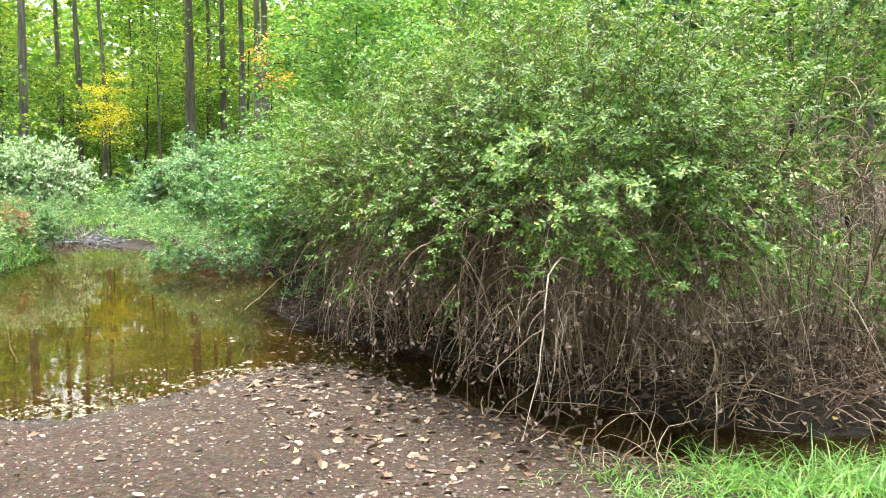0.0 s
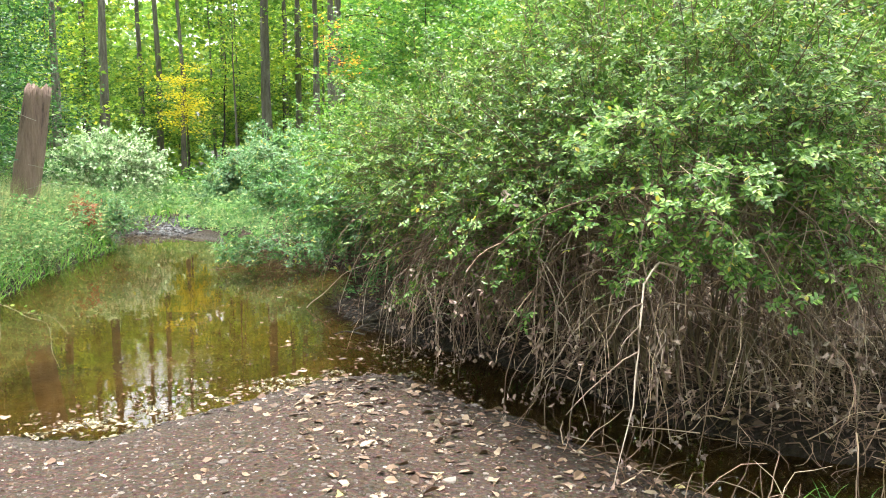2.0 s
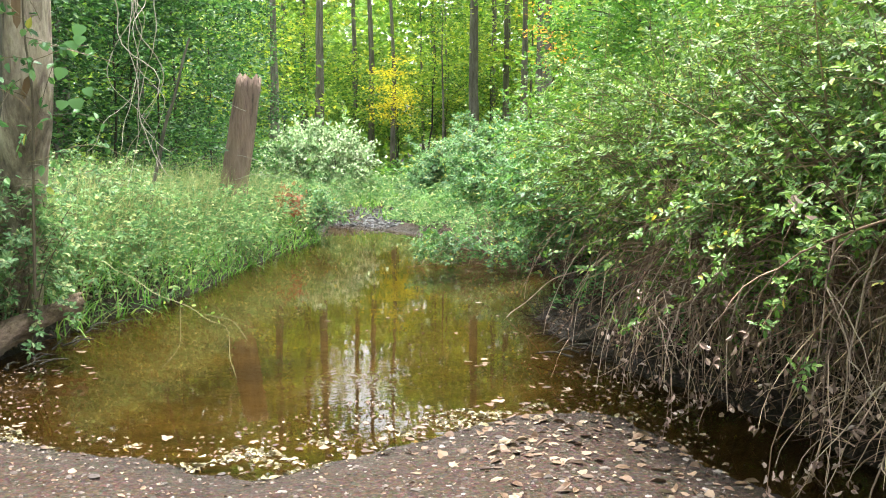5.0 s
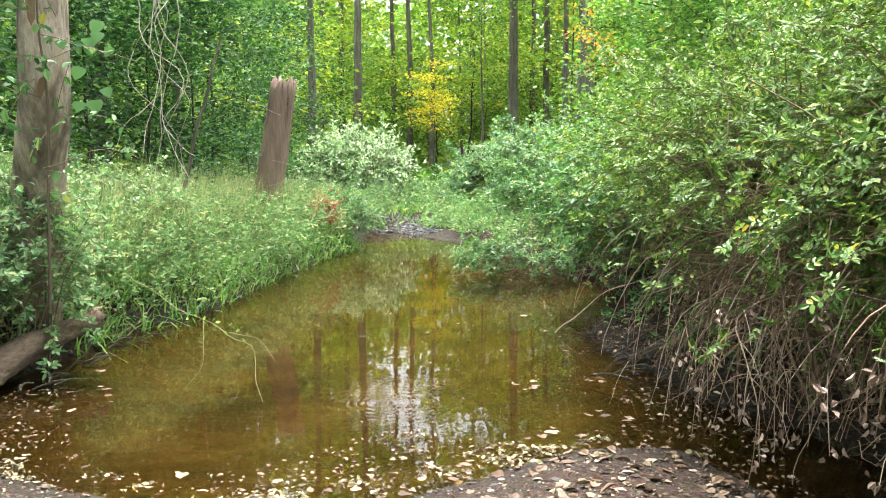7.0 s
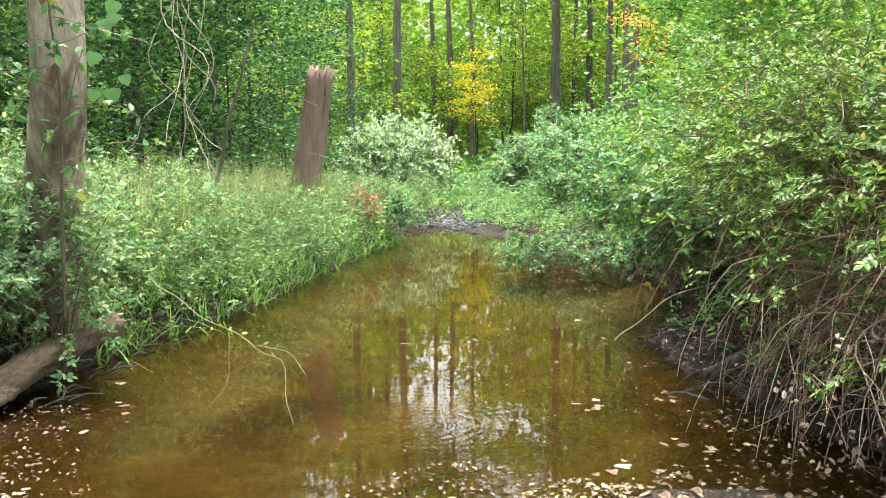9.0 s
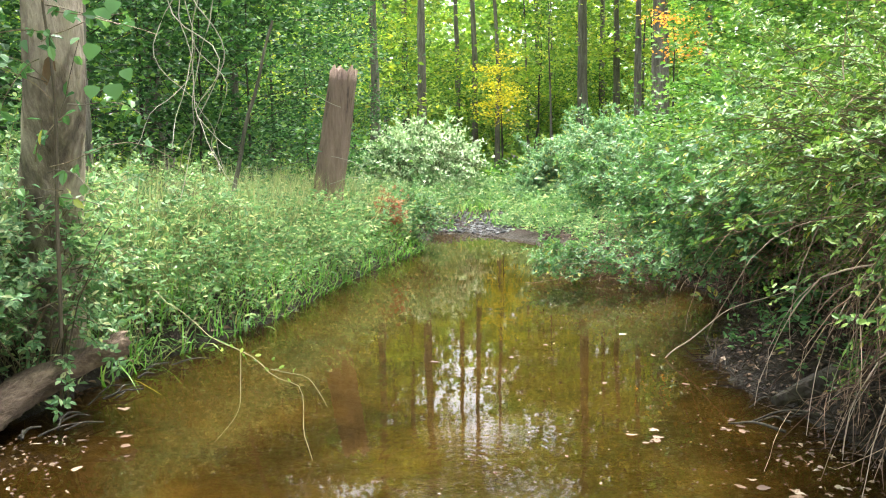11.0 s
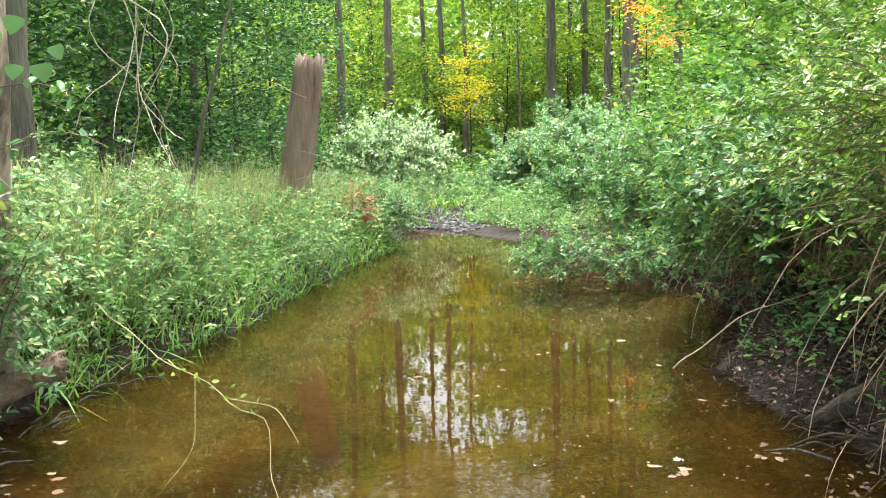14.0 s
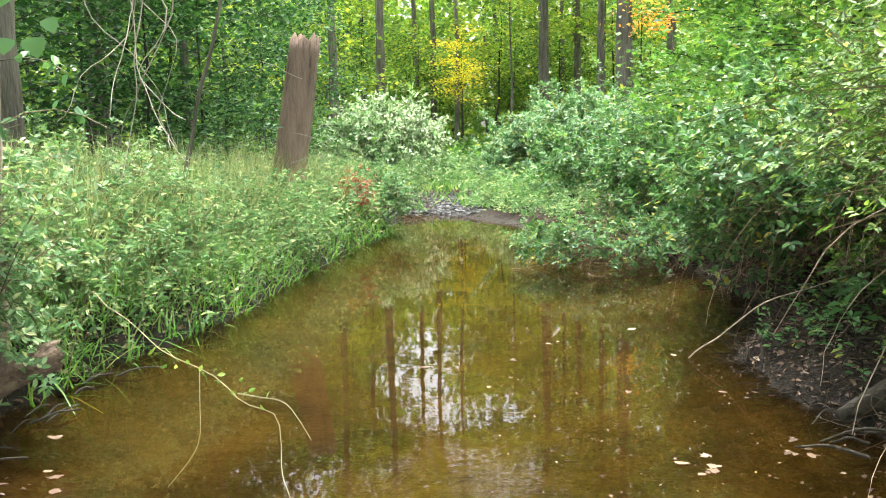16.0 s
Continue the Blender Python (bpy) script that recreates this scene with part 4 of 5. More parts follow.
herbs("bank_weeds", scatter(1500, -7, -1.4, 13.0, 24, lambda d, e, x, y: left(d, e, x, y) & (d < 4)), 0.75, 0.09, M_HERB, "lush leafy green weeds covering the creek bank", 16, False)


def grass_patch(name, p, long, width, mat, label, bend=0.5, up=1.3, segs=3):
    n = len(p)
    ob = new(name, Heap().add(*strips(p - np.array([0, 0, 0.02]), ways(n, up * 1.5), long * rng.uniform(0.5, 1.25, n), width * rng.uniform(0.6, 1.3, n), bend * rng.uniform(0.4, 1.4, n), segs)).mesh(name, mat))
    return tagged(ob, label, "grass", kind="stuff")


grass_patch("bank_grass", scatter(4500, -3.9, -1.5, 7.9, 17.5, lambda d, e, x, y: (d > -0.06) & (d < 0.6) & (x < -1.5)), 0.42, 0.016, M_GRASS, "long green grass drooping over the water's edge", 0.75)
grass_patch("seeding_grass", scatter(9000, -6.0, -2.2, 8.2, 16.5, lambda d, e, x, y: (d > 0.45) & (d < 2.8) & (x < -2)), 1.12, 0.011, M_DRYGRASS, "tall thin pale grass gone to seed", 0.25, 2.2)
grass_patch("far_grass", scatter(9000, -6, 6, 19.0, 34, lambda d, e, x, y: (d > 0.5) & (x < 4)), 0.45, 0.03, M_GRASS, "bright green grass beyond the creek bend", 0.5, 1.5, 2)
herbs("far_weeds", scatter(1500, -9, 9, 20.0, 36, lambda d, e, x, y: (d > 1.2)), 0.6, 0.14, M_HERB, "low green plants beyond the creek bend", 12, False, False)
herbs("woodland_undergrowth", scatter(2200, -22, 26, 30.0, 62, lambda d, e, x, y: d > 1), 0.9, 0.24, M_SAPLING, "low green undergrowth on the forest floor", 12, False, False)
herbs("shade_undergrowth", scatter(900, -14, -5, 4, 24, lambda d, e, x, y: d > 1.8), 0.7, 0.14, M_DARK, "green undergrowth coloured dark for the shade under the trees", 14, False, False)
herbs("bank_herbs", scatter(900, 1.2, 7, 8.0, 20, lambda d, e, x, y: (d > 0.5) & (x > 0.4)), 0.4, 0.10, M_SHRUB, "low herbs on the shaded creek bank", 10, False, False)
herbs("far_side_herbs", scatter(2600, 4.0, 14, 2.6, 9, lambda d, e, x, y: (d > 0.9) & (x > 5.0)), 0.5, 0.09, M_GRASS, "light green herbs behind the rose thicket", 12, False, False)


# woods too far off to tell trees apart
def far_woods():
    n, c = 95000, 2600
    ang = rng.uniform(-0.85, 0.85, c)
    far = rng.uniform(58, 100, c)
    gap = np.exp(-((ang + 0.06) / 0.032) ** 4)           # one opening in the canopy, above the bend
    z = rng.uniform(0, 1, c) * (1.0 + far * (0.33 - 0.135 * gap))
    mid = np.stack([np.sin(ang) * far, 2 + np.cos(ang) * far, z + 0.5], 1)
    i = rng.integers(0, c, n)
    p = mid[i] + rng.normal(size=(n, 3)) * np.array([1.5, 1.5, 0.55])
    p[:, 2] = np.maximum(p[:, 2], 0.4)
    me = Heap().add(*blades(p, ways(n) * np.array([1, 1, 0.5]), ways(n, 1.0), rng.uniform(0.45, 0.9, n), 0.48, False)).mesh("far_woods", M_FAR)
    return tagged(new("far_woods", me), "distant yellow-green woodland foliage", "woods", kind="stuff")


def unseen_rear_woods():
    """Unseen foliage added beside and behind the open gravel to block low sky light."""
    n, c = 17000, 520
    ang = rng.uniform(2.0, 2 * np.pi - 1.3, c)
    far = rng.uniform(17, 34, c)
    mid = np.stack([np.sin(ang) * far, 2 + np.cos(ang) * far, rng.uniform(0, 1, c) * 15 + 0.6], 1)
    p = mid[rng.integers(0, c, n)] + rng.normal(size=(n, 3)) * np.array([1.2, 1.2, 0.7])
    p[:, 2] = np.maximum(p[:, 2], 0.4)
    me = Heap().add(*blades(p, ways(n) * np.array([1, 1, 0.5]), ways(n, 1.0), rng.uniform(0.35, 0.75, n), 0.42, False)).mesh("unseen_rear_woods", M_CANOPY)
    return tagged(new("unseen_rear_woods", me), "unseen woodland foliage added to block low light from side and rear", "woods", kind="stuff")


def last_woods():
    """The last of the woods, a closed wall of foliage at the end of all gaps."""
    n = 24000
    ang = rng.uniform(-0.95, 0.95, n)
    far = rng.uniform(104, 128, n)
    top = 31 * (1 - 0.22 * np.exp(-((ang + 0.06) / 0.03) ** 2)) * (0.85 + 0.15 * np.sin(ang * 47) * np.sin(ang * 19 + 1))
    p = np.stack([np.sin(ang) * far, 2 + np.cos(ang) * far, rng.uniform(0, 1, n) * top + 0.8], 1)
    me = Heap().add(*blades(p, ways(n) * np.array([1, 1, 0.5]), ways(n, 0.4), rng.uniform(1.2, 2.4, n), 1.3, False)).mesh("last_woods", M_FAR)
    return tagged(new("last_woods", me), "farthest yellow-green woodland foliage", "woods", kind="stuff")


far_woods()
unseen_rear_woods()
last_woods()
for k, (x, y, s) in enumerate([(-7.5, 36, 1.0), (-8.5, 46, 1.3), (-1.0, 52, 1.1), (1.8, 50, 1.1), (8.4, 31, 0.9), (7.6, 45, 1.2), (10.5, 28, 1.0), (7.5, 25, 0.8), (11.5, 24, 1.0), (-9.0, 29, 1.1),
                              (12.5, 36, 1.1), (-6.0, 47, 1.2), (4.4, 53, 1.3), (10.5, 40, 1.2), (15.5, 30, 1.1), (10.0, 19, 0.9), (14, 20, 1.0), (-12, 38, 1.1), (4.0, 60, 1.4), (-4.0, 62, 1.4), (17, 26, 1.0), (8, 21.5, 0.8), (-13, 48, 1.3), (13, 50, 1.3), (-10.5, 56, 1.4), (-7.5, 52, 1.4), (-1.8, 66, 1.5), (6.5, 56, 1.4), (9.5, 52, 1.4), (-3.2, 48, 1.0), (2.8, 63, 1.5)]):
    plant_tree(YOUNG[k % 2], x, y, s, 97 * k, Y_LABEL, "young_tree", "young trees in the woods")
ivy = plant_tree(SLIM[0], 5.3, 20.4, 0.9, 30, "dark tree trunk wrapped in climbing ivy", "ivy_tree")
iz = rng.uniform(0, 7.5, 1800)
ia = rng.uniform(0, 2 * np.pi, 1800)
ir = 0.2 + rng.uniform(0, 0.22, 1800)
ip = np.stack([np.cos(ia) * ir, np.sin(ia) * ir, iz], 1)
part("ivy", Heap().add(*blades(ip, unit(np.stack([np.cos(ia), np.sin(ia), -0.6 + 0 * ia], 1)), ways(1800, 0.8), 0.13, 0.1, False)).mesh("ivy", M_DARK), ivy, "dark ivy leaves", "stuff")

WEED = "pale green leafy shrub on the creek bank"
shrub("bank_shrub", (-3.85, 7.9), (0.6, 0.8), 1.0, WEED, M_HERB, (20, 260, 6), 3, 0.055, 0.35, 0, group="shrubs on the weedy bank", seed=2.2)
shrub("bank_shrub", (-3.2, 7.45), (0.32, 0.42), 1.2, WEED, M_HERB, (16, 190, 6), 3, 0.05, 0.6, 0, group="shrubs on the weedy bank", seed=6.2, hang=0.6, twig=0.22)
shrub("bank_shrub", (-3.5, 6.75), (0.34, 0.45), 0.95, WEED, M_HERB, (16, 190, 6), 3, 0.05, 0.5, 0, group="shrubs on the weedy bank", seed=8.2, hang=0.25, twig=0.22)
shrub("bank_shrub", (-4.2, 8.9), (0.8, 0.8), 1.1, WEED, M_HERB, (20, 300, 6), 3, 0.055, 0.35, 0, group="shrubs on the weedy bank", seed=3.3)
shrub("bank_shrub", (-3.9, 10.6), (0.7, 0.7), 0.9, WEED, M_HERB, (20, 240, 6), 3, 0.055, 0.35, 0, group="shrubs on the weedy bank", seed=4.1)
shrub("bank_shrub", (-2.15, 17.2), (0.55, 0.5), 0.5, "rounded dark green shrub jutting over the water", M_SHRUB, (20, 240, 7), 3, 0.06, 0.35, 0, group="shrubs on the weedy bank", seed=5.6, oval=False)
shrub("withered_fern", (-2.3, 16.0), (0.2, 0.2), 0.6, "rust-brown withered fern at the bank's edge", M_RUST, (14, 60, 5), 3, 0.05, 0.4, 0, category="fern", seed=1.6, oval=False, twig=0.25)


# ---- twigs over the water and hanging vines ----
def twig_part(name, pts, r0, r1, parent, mat, label=""):
    p = np.asarray(pts, float)
    u = np.linspace(0, len(p) - 1, 4 * len(p))
    c = np.stack([np.interp(u, np.arange(len(p)), p[:, k]) for k in range(3)], 1)
    c[1:-1] += rng.normal(size=c[1:-1].shape) * 0.012 * np.linalg.norm(p[-1] - p[0])
    for _ in range(2):
        c[1:-1] = (c[:-2] + 2 * c[1:-1] + c[2:]) / 4
    return part(name, Heap().add(*tubes(c[None], r0, r1, 6)).mesh(name, mat, True), parent, label)


tw = thing("drooping_twig", (-2.7, 7.9, land(-2.7, 7.9)), "thin pale twig arching out from the bank over the water", "twig")
tz = land(-2.7, 7.9)
twig_part("stem", [(-0.35, 0.35, 0), (0.0, 0.0, 0.68 - tz), (0.35, -0.42, 0.62 - tz), (0.78, -0.86, 0.50 - tz), (1.18, -1.25, 0.42 - tz), (1.36, -1.32, 0.29 - tz), (1.45, -1.5, 0.02 - tz)], 0.0038, 0.0017, tw, M_STEM)
twig_part("side_twig", [(1.18, -1.25, 0.42 - tz), (1.36, -1.2, 0.38 - tz), (1.5, -1.35, 0.25 - tz)], 0.0028, 0.0015, tw, M_STEM)
twig_part("side_twig", [(0.95, -1.02, 0.46 - tz), (1.0, -1.2, 0.2 - tz), (0.9, -1.35, 0.06 - tz)], 0.002, 0.001, tw, M_STEM)
n = 16
lp = np.array([(0.78, -0.86, 0.5 - tz)]) + rng.uniform(0, 1, (n, 1)) * np.array([(0.5, -0.42, -0.1)]) + rng.normal(size=(n, 3)) * 0.025
part("leaf_sprig", Heap().add(*blades(lp, ways(n), ways(n, 1), 0.035, 0.02)).mesh("leaf_sprig", M_ROSE), tw, kind="stuff")

vine = thing("hanging_vine", (-2.95, 7.3, 3.9), "tangle of pale bare twigs hanging from a dead limb", "vine")
twig_part("limb", [(0.05, 0, -0.35), (0.4, 0.3, -0.2), (0.9, 0.6, -0.1), (1.2, 0.7, -0.05)], 0.028, 0.012, vine, M_VINE)
cross = np.array([0.66, 0.47, -2.03])
for k in range(8):
    side = -1 if k % 2 else 1
    c = cross + rng.normal(size=3) * np.array([0.05, 0.05, 0.12])
    up0 = np.array([0.66 + side * rng.uniform(0.0, 0.3), 0.45 + rng.normal() * 0.1, -0.15])
    low0 = cross + np.array([-side * rng.uniform(0.03, 0.38), rng.normal() * 0.12, -rng.uniform(0.25, 0.6)])
    pts = [up0]
    for u in (0.18, 0.36, 0.52, 0.68, 0.84):
        pts.append(up0 + (c - up0) * u + rng.normal(size=3) * np.array([0.09, 0.07, 0.03]))
    pts += [c, (c + low0) / 2 + rng.normal(size=3) * 0.03, low0]
    twig_part("bare_twig", pts, rng.uniform(0.0035, 0.007), 0.002, vine, M_VINE)

clim = thing("climbing_vine", (-2.95, 7.3, 1.6), "big-leaved green vine climbing the dead trunk", "vine")
twig_part("stem", [(0.05, -0.2, -1.1), (0.12, -0.22, 0.2), (0.05, -0.24, 0.9), (0.15, -0.2, 1.6)], 0.012, 0.005, clim, M_CANE)
m = 34
c0 = np.stack([0.08 + rng.normal(size=m) * 0.05, np.full(m, -0.22), rng.uniform(-0.3, 1.6, m)], 1)
cs = arcs(c0, ways(m) * np.array([1.0, 0.5, 0.3]) + np.array([0.5, -0.4, 0.15]), rng.uniform(0.25, 0.75, m), 7, 0.12, 0.12)
part("shoot_spray", Heap().add(*tubes(cs, 0.004, 0.002, 3)).mesh("shoot_spray", M_CANE), clim, kind="stuff")
n = m * 6
ci, ck = np.repeat(np.arange(m), 6), rng.integers(1, 7, n)
part("leaf_spray", Heap().add(*blades(cs[ci, ck], unit(ways(n, -0.35)), ways(n, 1.2) + np.array([0, -0.4, 0]), rng.uniform(0.05, 0.095, n), 0.05)).mesh("leaf_spray", M_SHRUB), clim, "broad drooping green leaves", "stuff")

for k in range(11):
    q = np.array([rng.uniform(-0.1, 0.5), rng.uniform(-0.15, 0.15), rng.uniform(0.3, 1.0)])
    a = rng.uniform(-0.9, 0.9)
    L = rng.uniform(0.085, 0.13)
    rim = np.array([(0, 0.12), (0.10, 0.42), (0.36, 0.52), (0.70, 0.34), (1.0, 0.0), (0.70, -0.34), (0.36, -0.52), (0.10, -0.42), (0, -0.12)]) * L
    down, side, face = np.array([np.sin(a) * 0.7, -0.25, -0.75]), np.array([np.cos(a), 0.1, np.sin(a) * 0.5]), np.array([0, -0.9, 0.45])
    v = [q + down * u + side * w + face * (abs(w) * 0.25 - u * u * 1.2) for u, w in rim] + [q + down * 0.4 * L]
    part("broad_leaf", mesh_from("broad_leaf", np.array(v), [np.array([(i, (i + 1) % 9, 9) for i in range(9)])], M_SHRUB, True), clim)

lean = thing("leaning_stem", (-3.4, 11.5, land(-3.4, 11.5)), "thin grey dead stem leaning out of the grass", "dead stem")
twig_part("stem", [(0, 0, -0.1), (0.08, 0, 0.7), (0.3, 0, 1.6), (0.6, 0.05, 2.6)], 0.032, 0.014, lean, M_BARK)


def stick(at, pts, r, label, mat=M_BARKDARK, group="sticks on the mud"):
    ob = thing("stick", at, label, "stick", group)
    twig_part("wood", pts, r, r * 0.5, ob, mat)
    return ob


for k in range(16):
    x, y = -2.98 + rng.uniform(-0.05, 0.2), rng.uniform(6.7, 8.5)
    a = rng.uniform(0.6, 2.4)
    ln = rng.uniform(0.12, 0.3)
    stick((x, y, max(land(x, y), 0) + 0.015), [(0, 0, 0), (np.cos(a) * ln * 0.5, np.sin(a) * ln * 0.5, 0.03), (np.cos(a) * ln, np.sin(a) * ln, 0.01)], rng.uniform(0.005, 0.012), "short dead stick on the muddy bank")
stick((0.86, 8.72, 0.005), [(0, 0, 0), (0.2, -0.08, 0.2), (0.4, -0.2, 0.4), (0.9, -0.2, 0.55)], 0.006, "pale dead branch leaning out of the bank", M_TANCANE)
for k in range(12):
    x, y = rng.uniform(1.1, 1.9), rng.uniform(6.6, 9.3)
    a = rng.uniform(2.2, 4.6)
    ln = rng.uniform(0.15, 0.4)
    z = max(land(x, y), 0) + 0.05
    stick((x, y, z), [(0, 0, 0), (np.cos(a) * ln * 0.5, np.sin(a) * ln * 0.5, 0.03), (np.cos(a) * ln, np.sin(a) * ln, 0.02 - z if rng.uniform() < 0.5 else 0.0)], rng.uniform(0.004, 0.010), "dark root or stick at the undercut bank", M_BARKDARK, "sticks under the shrubs")

def root_tangle(name, n, keep, box, label, long=0.3, r=0.004, mat=M_DEADCANE):
    p = scatter(n, *box, keep)
    n = len(p)
    d = np.stack([rng.normal(size=n) - 0.2, rng.normal(size=n) - 0.1, rng.uniform(0.0, 0.9, n)], 1)
    q = arcs(p, d, long * rng.uniform(0.4, 1.5, n), 6, 0.2, 0.3)
    q[..., 2] = np.maximum(q[..., 2], 0.008)
    return tagged(new(name, Heap().add(*tubes(q, r * rng.uniform(0.4, 1.3, n), 0.001, 3)).mesh(name, mat)), label, "roots", kind="stuff")


# twigs coloured dark here to deepen the shade under the bank
root_tangle("root_tangle", 4200, lambda d, e, x, y: (d > -0.06) & (d < 0.9) & (x > 0.9), (0.9, 3.2, 5.8, 14.0), "twigs and roots toned dark for the shade of the undercut bank", 0.26, 0.0045, M_SHADETWIG)
root_tangle("twig_litter", 1300, lambda d, e, x, y: (d > 0.0) & (d < 1.2) & (x > 1.4), (1.6, 6.5, 2.2, 6.0), "brown twigs lying on the mud under the roses", 0.35)
root_tangle("cane_litter", 1200, lambda d, e, x, y: (d > 0.0) & (d < 2.2) & (x > 2.4), (2.4, 7.5, 2.3, 5.0), "dry reddish brown canes and twigs strewn on the bank", 0.4, 0.0045, M_DEADCANE)
root_tangle("bank_roots", 260, lambda d, e, x, y: (d > 0.04) & (d < 0.4) & (x < -2), (-3.7, -2.6, 6.3, 8.6), "exposed roots and twigs in the muddy bank", 0.13, 0.006, M_BARKDARK)
herbs("bar_weeds", scatter(900, -0.9, 3.0, 15.5, 23, lambda d, e, x, y: (d > 0.22) & (d < 2.4) & (x > -0.7)), 0.3, 0.09, M_HERB, "scattered low weeds on the far gravel bank", 9, False, False)
herbs("bank_seedlings", scatter(420, 1.2, 3.4, 5.8, 13.5, lambda d, e, x, y: (d > 0.1) & (d < 1.2) & (x > 0.9)), 0.22, 0.05, M_SHRUB, "small green seedlings on the dark bank", 7, True, False)

# ---- grass tufts on the gravel ----
for x, y, r, n, hh in [(2.35, 2.2, 0.2, 160, 0.26), (2.95, 1.95, 0.22, 200, 0.3), (3.7, 1.75, 0.25, 220, 0.36), (1.75, 2.25, 0.22, 120, 0.20), (2.1, 1.95, 0.28, 200, 0.30), (2.5, 1.75, 0.3, 260, 0.36), (2.9, 1.55, 0.3, 260, 0.36), (3.3, 1.5, 0.3, 280, 0.42), (2.7, 1.25, 0.35, 240, 0.34), (3.3, 1.1, 0.35, 260, 0.42),
                       (2.2, 1.5, 0.3, 200, 0.28), (1.65, 1.85, 0.25, 110, 0.18), (1.4, 2.2, 0.18, 60, 0.12), (3.8, 1.3, 0.3, 260, 0.45), (4.3, 1.1, 0.3, 220, 0.42), (1.9, 1.2, 0.3, 160, 0.25), (5.4, 2.75, 0.4, 200, 0.3)]:
    ob = thing("grass_tuft", (x, y, land(x, y)), "tuft of fresh bright green grass on the gravel", "grass", "grass tufts by the channel")
    p = np.concatenate([rng.normal(size=(n, 2)) * r * 0.45, np.full((n, 1), -0.03)], 1)
    part("blade_tuft", Heap().add(*strips(p, ways(n, 2.0), hh * rng.uniform(0.5, 1.35, n), rng.uniform(0.005, 0.010, n), rng.uniform(0.5, 1.3, n), 4)).mesh("blade_tuft", M_GRASS), ob, kind="stuff")


# ---- pebbles and fallen leaves ----
ICO = bmesh.new()
bmesh.ops.create_icosphere(ICO, subdivisions=1, radius=1.0)
ICO_V = np.array([v.co[:] for v in ICO.verts])
ICO_F = np.array([[v.index for v in f.verts] for f in ICO.faces])
ICO.free()


def stones(name, p, size, mat, label, flat=0.55):
    n = len(p)
    r = size * rng.lognormal(0, 0.45, n)
    turn = rng.uniform(0, 2 * np.pi, n)
    v = ICO_V[None] * (1 + 0.22 * rng.normal(size=(n, len(ICO_V), 1))) * np.stack([r * rng.uniform(0.7, 1.3, n), r, r * flat], 1)[:, None]
    c, s = np.cos(turn)[:, None], np.sin(turn)[:, None]
    v = np.stack([v[..., 0] * c - v[..., 1] * s, v[..., 0] * s + v[..., 1] * c, v[..., 2]], -1) + p[:, None]
    f = (np.arange(n)[:, None, None] * len(ICO_V) + ICO_F).reshape(-1, 3)
    return tagged(new(name, mesh_from(name, v.reshape(-1, 3), [f], mat)), label, "stones", kind="stuff")


spit = lambda d, e, x, y: (d > -0.03) & (e[:, 2] > 0.7) & (y < 5.9)
stones("pebbles", scatter(6500, -3, 2.4, 1.6, 5.8, spit), 0.0065, M_PEBBLE, "small brown and grey pebbles in the mud")
stones("bar_stones", scatter(2400, -3.2, 0.8, 17.5, 23.5, lambda d, e, x, y: (d > -0.1) & (d < 1.4) & (y > 19.6) & (x < -0.3)), 0.026, M_STONE, "grey stones of a small bar at the creek bend")


def fallen_leaf_mesh(k):
    """A curled dry leaf: lobed outline round a midrib."""
    m = 11
    a = np.linspace(0, 2 * np.pi, m, endpoint=False)
    r = 0.5 * (1 + 0.34 * np.cos(a * (3 if k % 2 else 5) + k) * (k % 3 > 0) + 0.13 * rng.normal(size=m))
    v = np.stack([np.cos(a) * r, np.sin(a) * r * (0.6 + 0.06 * k), 0 * a], 1)
    v[:, 2] = 0.09 * (v[:, 1] ** 2 * (2 + k % 3) + v[:, 0] * rng.normal() * 0.6 + 0.12 * rng.normal(size=m)) + 0.08
    top = np.concatenate([v, [(0, 0, 0.03)]])
    f = np.array([(i, (i + 1) % m, m) for i in range(m)])
    return mesh_from("fallen_leaf", top, [f], M_DEADLEAF, False)


LEAVES = [fallen_leaf_mesh(k) for k in range(7)]


def drop_leaf(x, y, size, afloat=False):
    z = 0.002 if afloat else land(x, y) + 0.002
    ob = new("fallen_leaf", LEAVES[int(rng.integers(0, 7))])
    tilt = 4 if afloat else 14
    ob.matrix_basis = pose(x, y, z, rng.normal() * tilt, rng.normal() * tilt, rng.uniform(0, 360)) @ Matrix.Diagonal((size, size, size * (0.25 if afloat else 1), 1))
    return tagged(ob, "fallen leaf floating on the brown water" if afloat else "dry tan fallen leaf on the gravelly mud", "leaf", "floating leaves" if afloat else "fallen leaves on the gravel")


for x, y, z in scatter(170, -2.6, 2.0, 2.2, 5.7, spit):
    drop_leaf(x, y, rng.uniform(0.022, 0.062))
for x, y, z in scatter(30, 0.0, 1.5, 4.6, 5.8, spit):
    drop_leaf(x, y, rng.uniform(0.035, 0.08))
float_at = [(-0.4, 5.1, 0.3, 18), (0.55, 5.75, 0.16, 9), (0.1, 5.35, 0.2, 9), (-1.2, 5.05, 0.35, 12), (-2.5, 5.5, 0.3, 12), (1.0, 6.1, 0.2, 8), (0.95, 7.0, 0.12, 7), (0.5, 6.85, 0.1, 6), (0.9, 7.9, 0.1, 4), (-2.5, 6.7, 0.3, 8), (0.2, 8.6, 0.9, 8), (-0.6, 7.5, 1.0, 3)]
for cx, cy, r, n in float_at:
    for k in range(n):
        x, y = cx + rng.normal() * r, cy + rng.normal() * r * 0.55
        d, _ = shore(np.array([x]), np.array([y]))
        drop_leaf(x, y, rng.uniform(0.025, 0.07), bool(d[0] < -0.02))


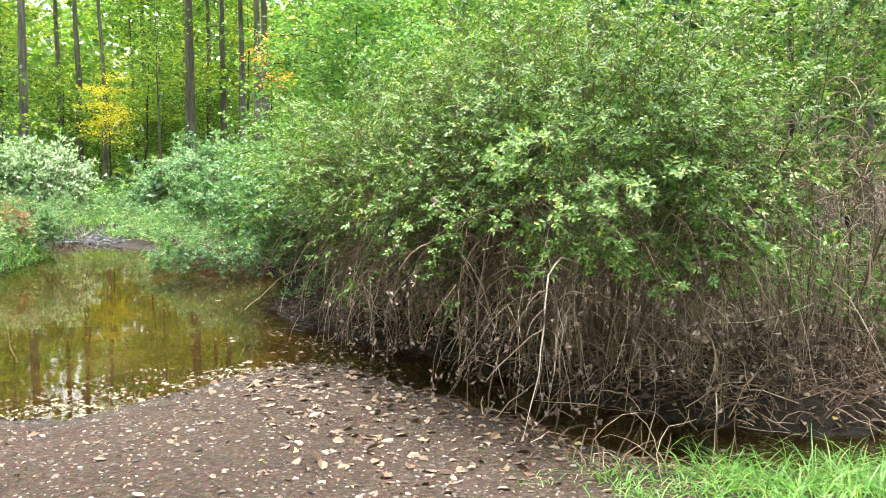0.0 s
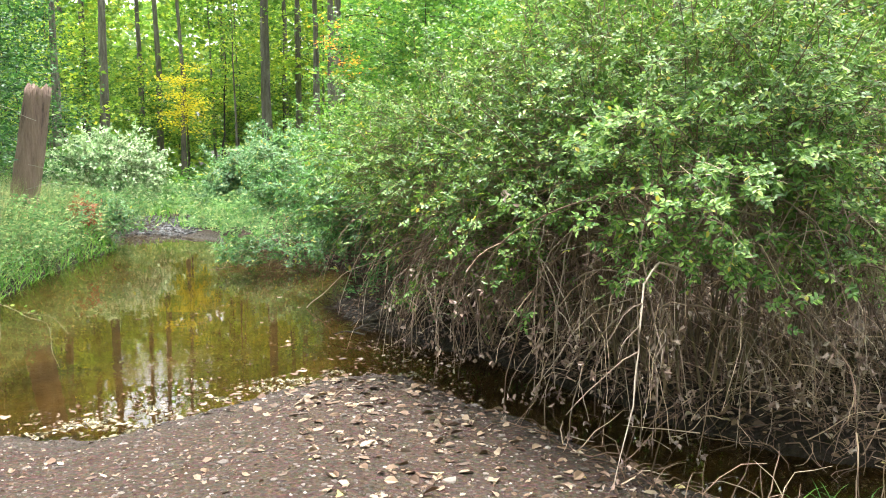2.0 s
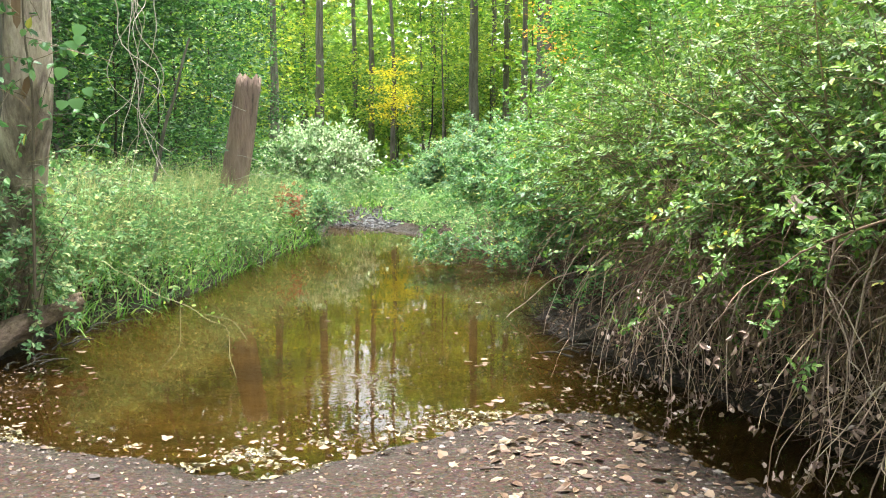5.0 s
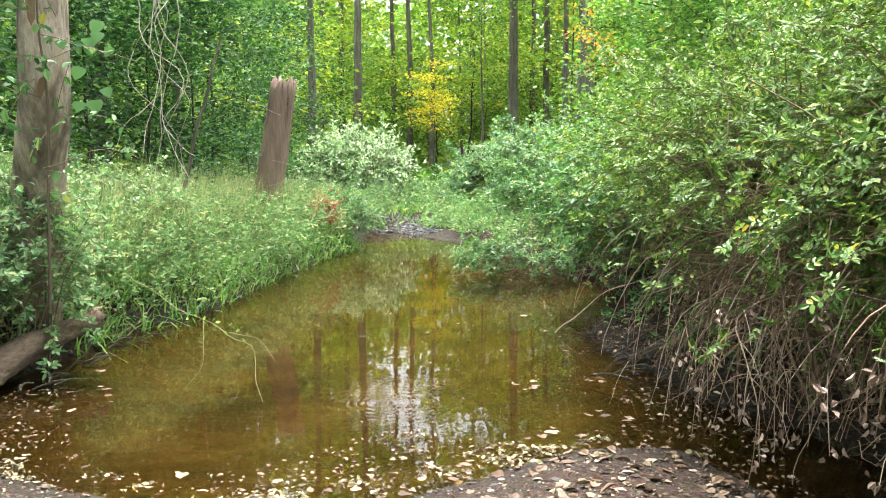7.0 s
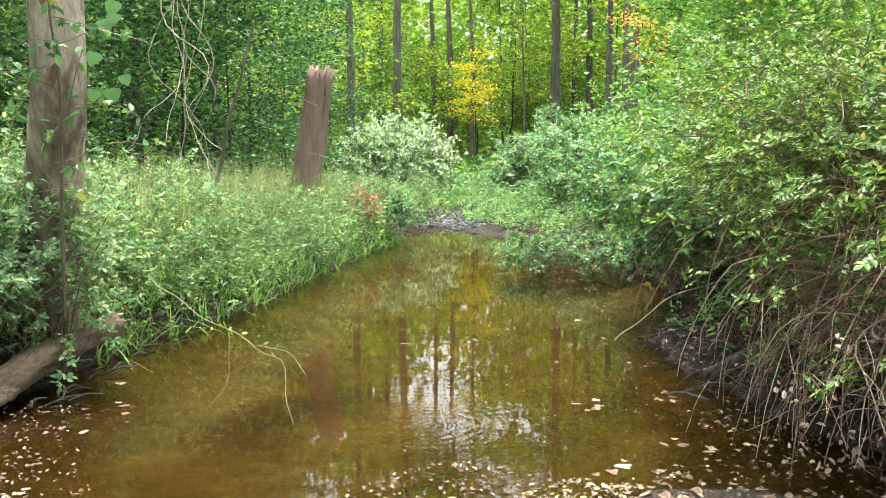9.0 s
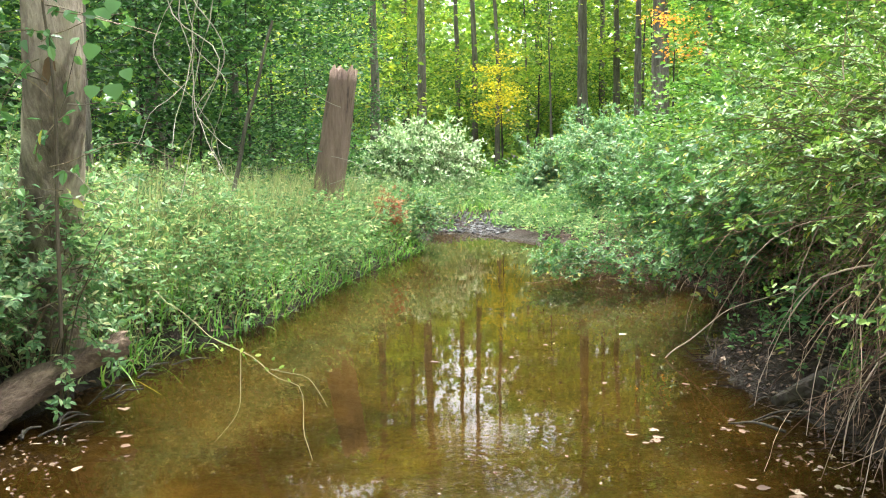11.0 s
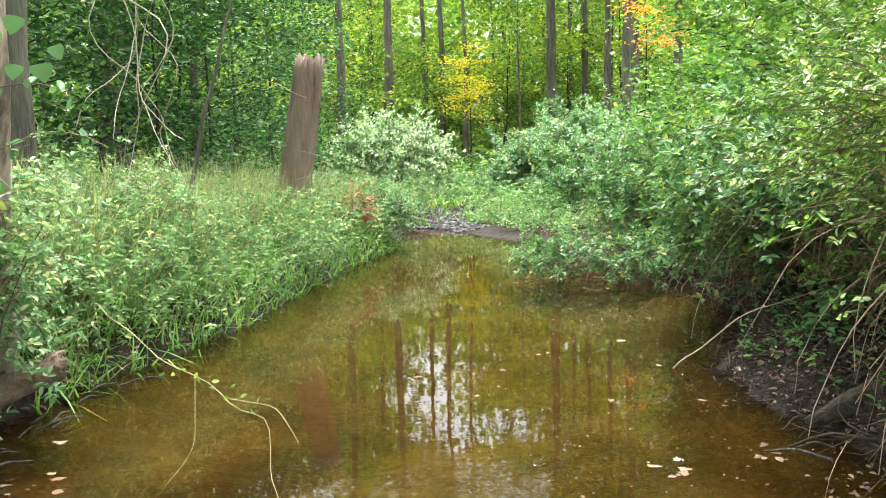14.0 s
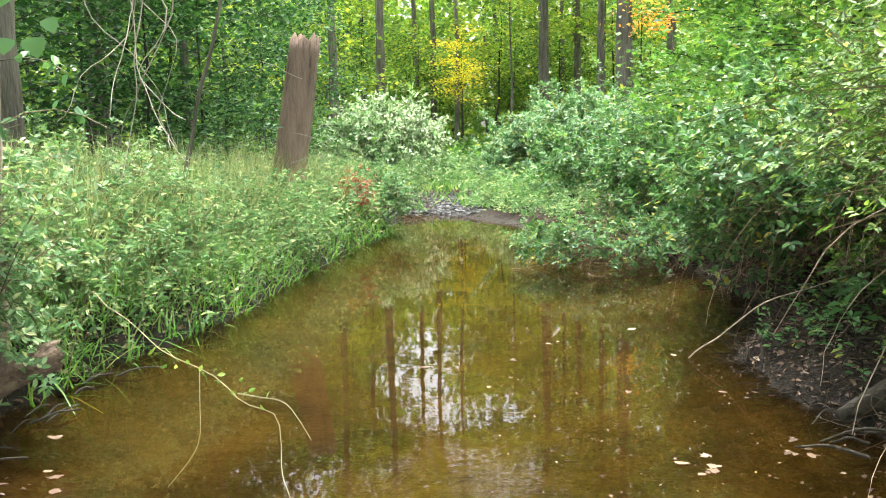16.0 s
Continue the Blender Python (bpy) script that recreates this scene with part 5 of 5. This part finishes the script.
def litter(name, p, lo, hi, label, mat=M_DEADLEAF):
    n = len(p)
    h = Heap().add(*blades(p + np.array([0, 0, 0.006]), unit(ways(n) * np.array([1, 1, 0.15])), ways(n, 3), rng.uniform(lo, hi, n), rng.uniform(lo, hi, n) * 0.7, True, 0.2))
    return tagged(new(name, h.mesh(name, mat)), label, "leaf litter", kind="stuff")


litter("trampled_litter", scatter(1800, -8, 7, -7, 2.2, lambda d, e, x, y: d > 0.1), 0.03, 0.08, "dry leaves strewn over the open mud")
litter("leaf_crumbs", scatter(1700, -3, 2.3, 1.8, 5.8, spit), 0.012, 0.035, "crumbs of dry leaves strewn over the mud")
litter("leaf_litter", scatter(9000, 0.3, 8, 2.3, 21, lambda d, e, x, y: (d > 0.02) & (x > 0.1)), 0.04, 0.09, "brown leaf litter under the shrubs")
# the darker withered tone carries the shade under this bank
litter("undercut_litter", scatter(2600, 0.9, 3.0, 5.8, 14.0, lambda d, e, x, y: (d > 0.0) & (d < 0.8) & (x > 0.9)), 0.02, 0.06, "leaf litter on the undercut bank, toned dark for its shade", M_WITHERED)
litter("bank_litter", scatter(1500, -3.6, -1.8, 6.2, 17, lambda d, e, x, y: (d > -0.02) & (d < 0.35) & (x < -1.7)), 0.03, 0.08, "brown leaf litter on the low bank")
scum = scatter(900, -3.2, 1.6, 4.6, 6.8, lambda d, e, x, y: (d < -0.02) & (d > -0.55 + 0.35 * np.sin(3 * x)))
scum[:, 2] = 0.0
litter("floating_debris", scum, 0.012, 0.04, "bits of leaf and scum floating by the shore")

specks = scatter(650, -1.2, 1.7, 6.0, 13.0, lambda d, e, x, y: (d < -0.05) & (x > -1.2 + 0.1 * y))
specks[:, 2] = -0.002
litter("floating_specks", specks, 0.008, 0.026, "tiny leaf bits floating on the creek")

raft = scatter(2600, -2.4, 1.3, 4.3, 5.75, lambda d, e, x, y: (d < 0.05) & (d > -0.36) & (wave(x * 3.3, y * 5.1) + 0.6 * wave(x * 9, y * 11) > 0.12 - d * 1.3))
raft[:, 2] = np.maximum(raft[:, 2], 0.0)
litter("leaf_raft", raft, 0.018, 0.05, "pale leaves drifted together along the spit's shore", M_FLOAT)
litter("cane_bed_litter", scatter(2400, 2.4, 7.5, 2.4, 4.8, lambda d, e, x, y: (d > 0.02) & (x > 2.3)), 0.03, 0.07, "reddish brown dry leaves under the dead canes")
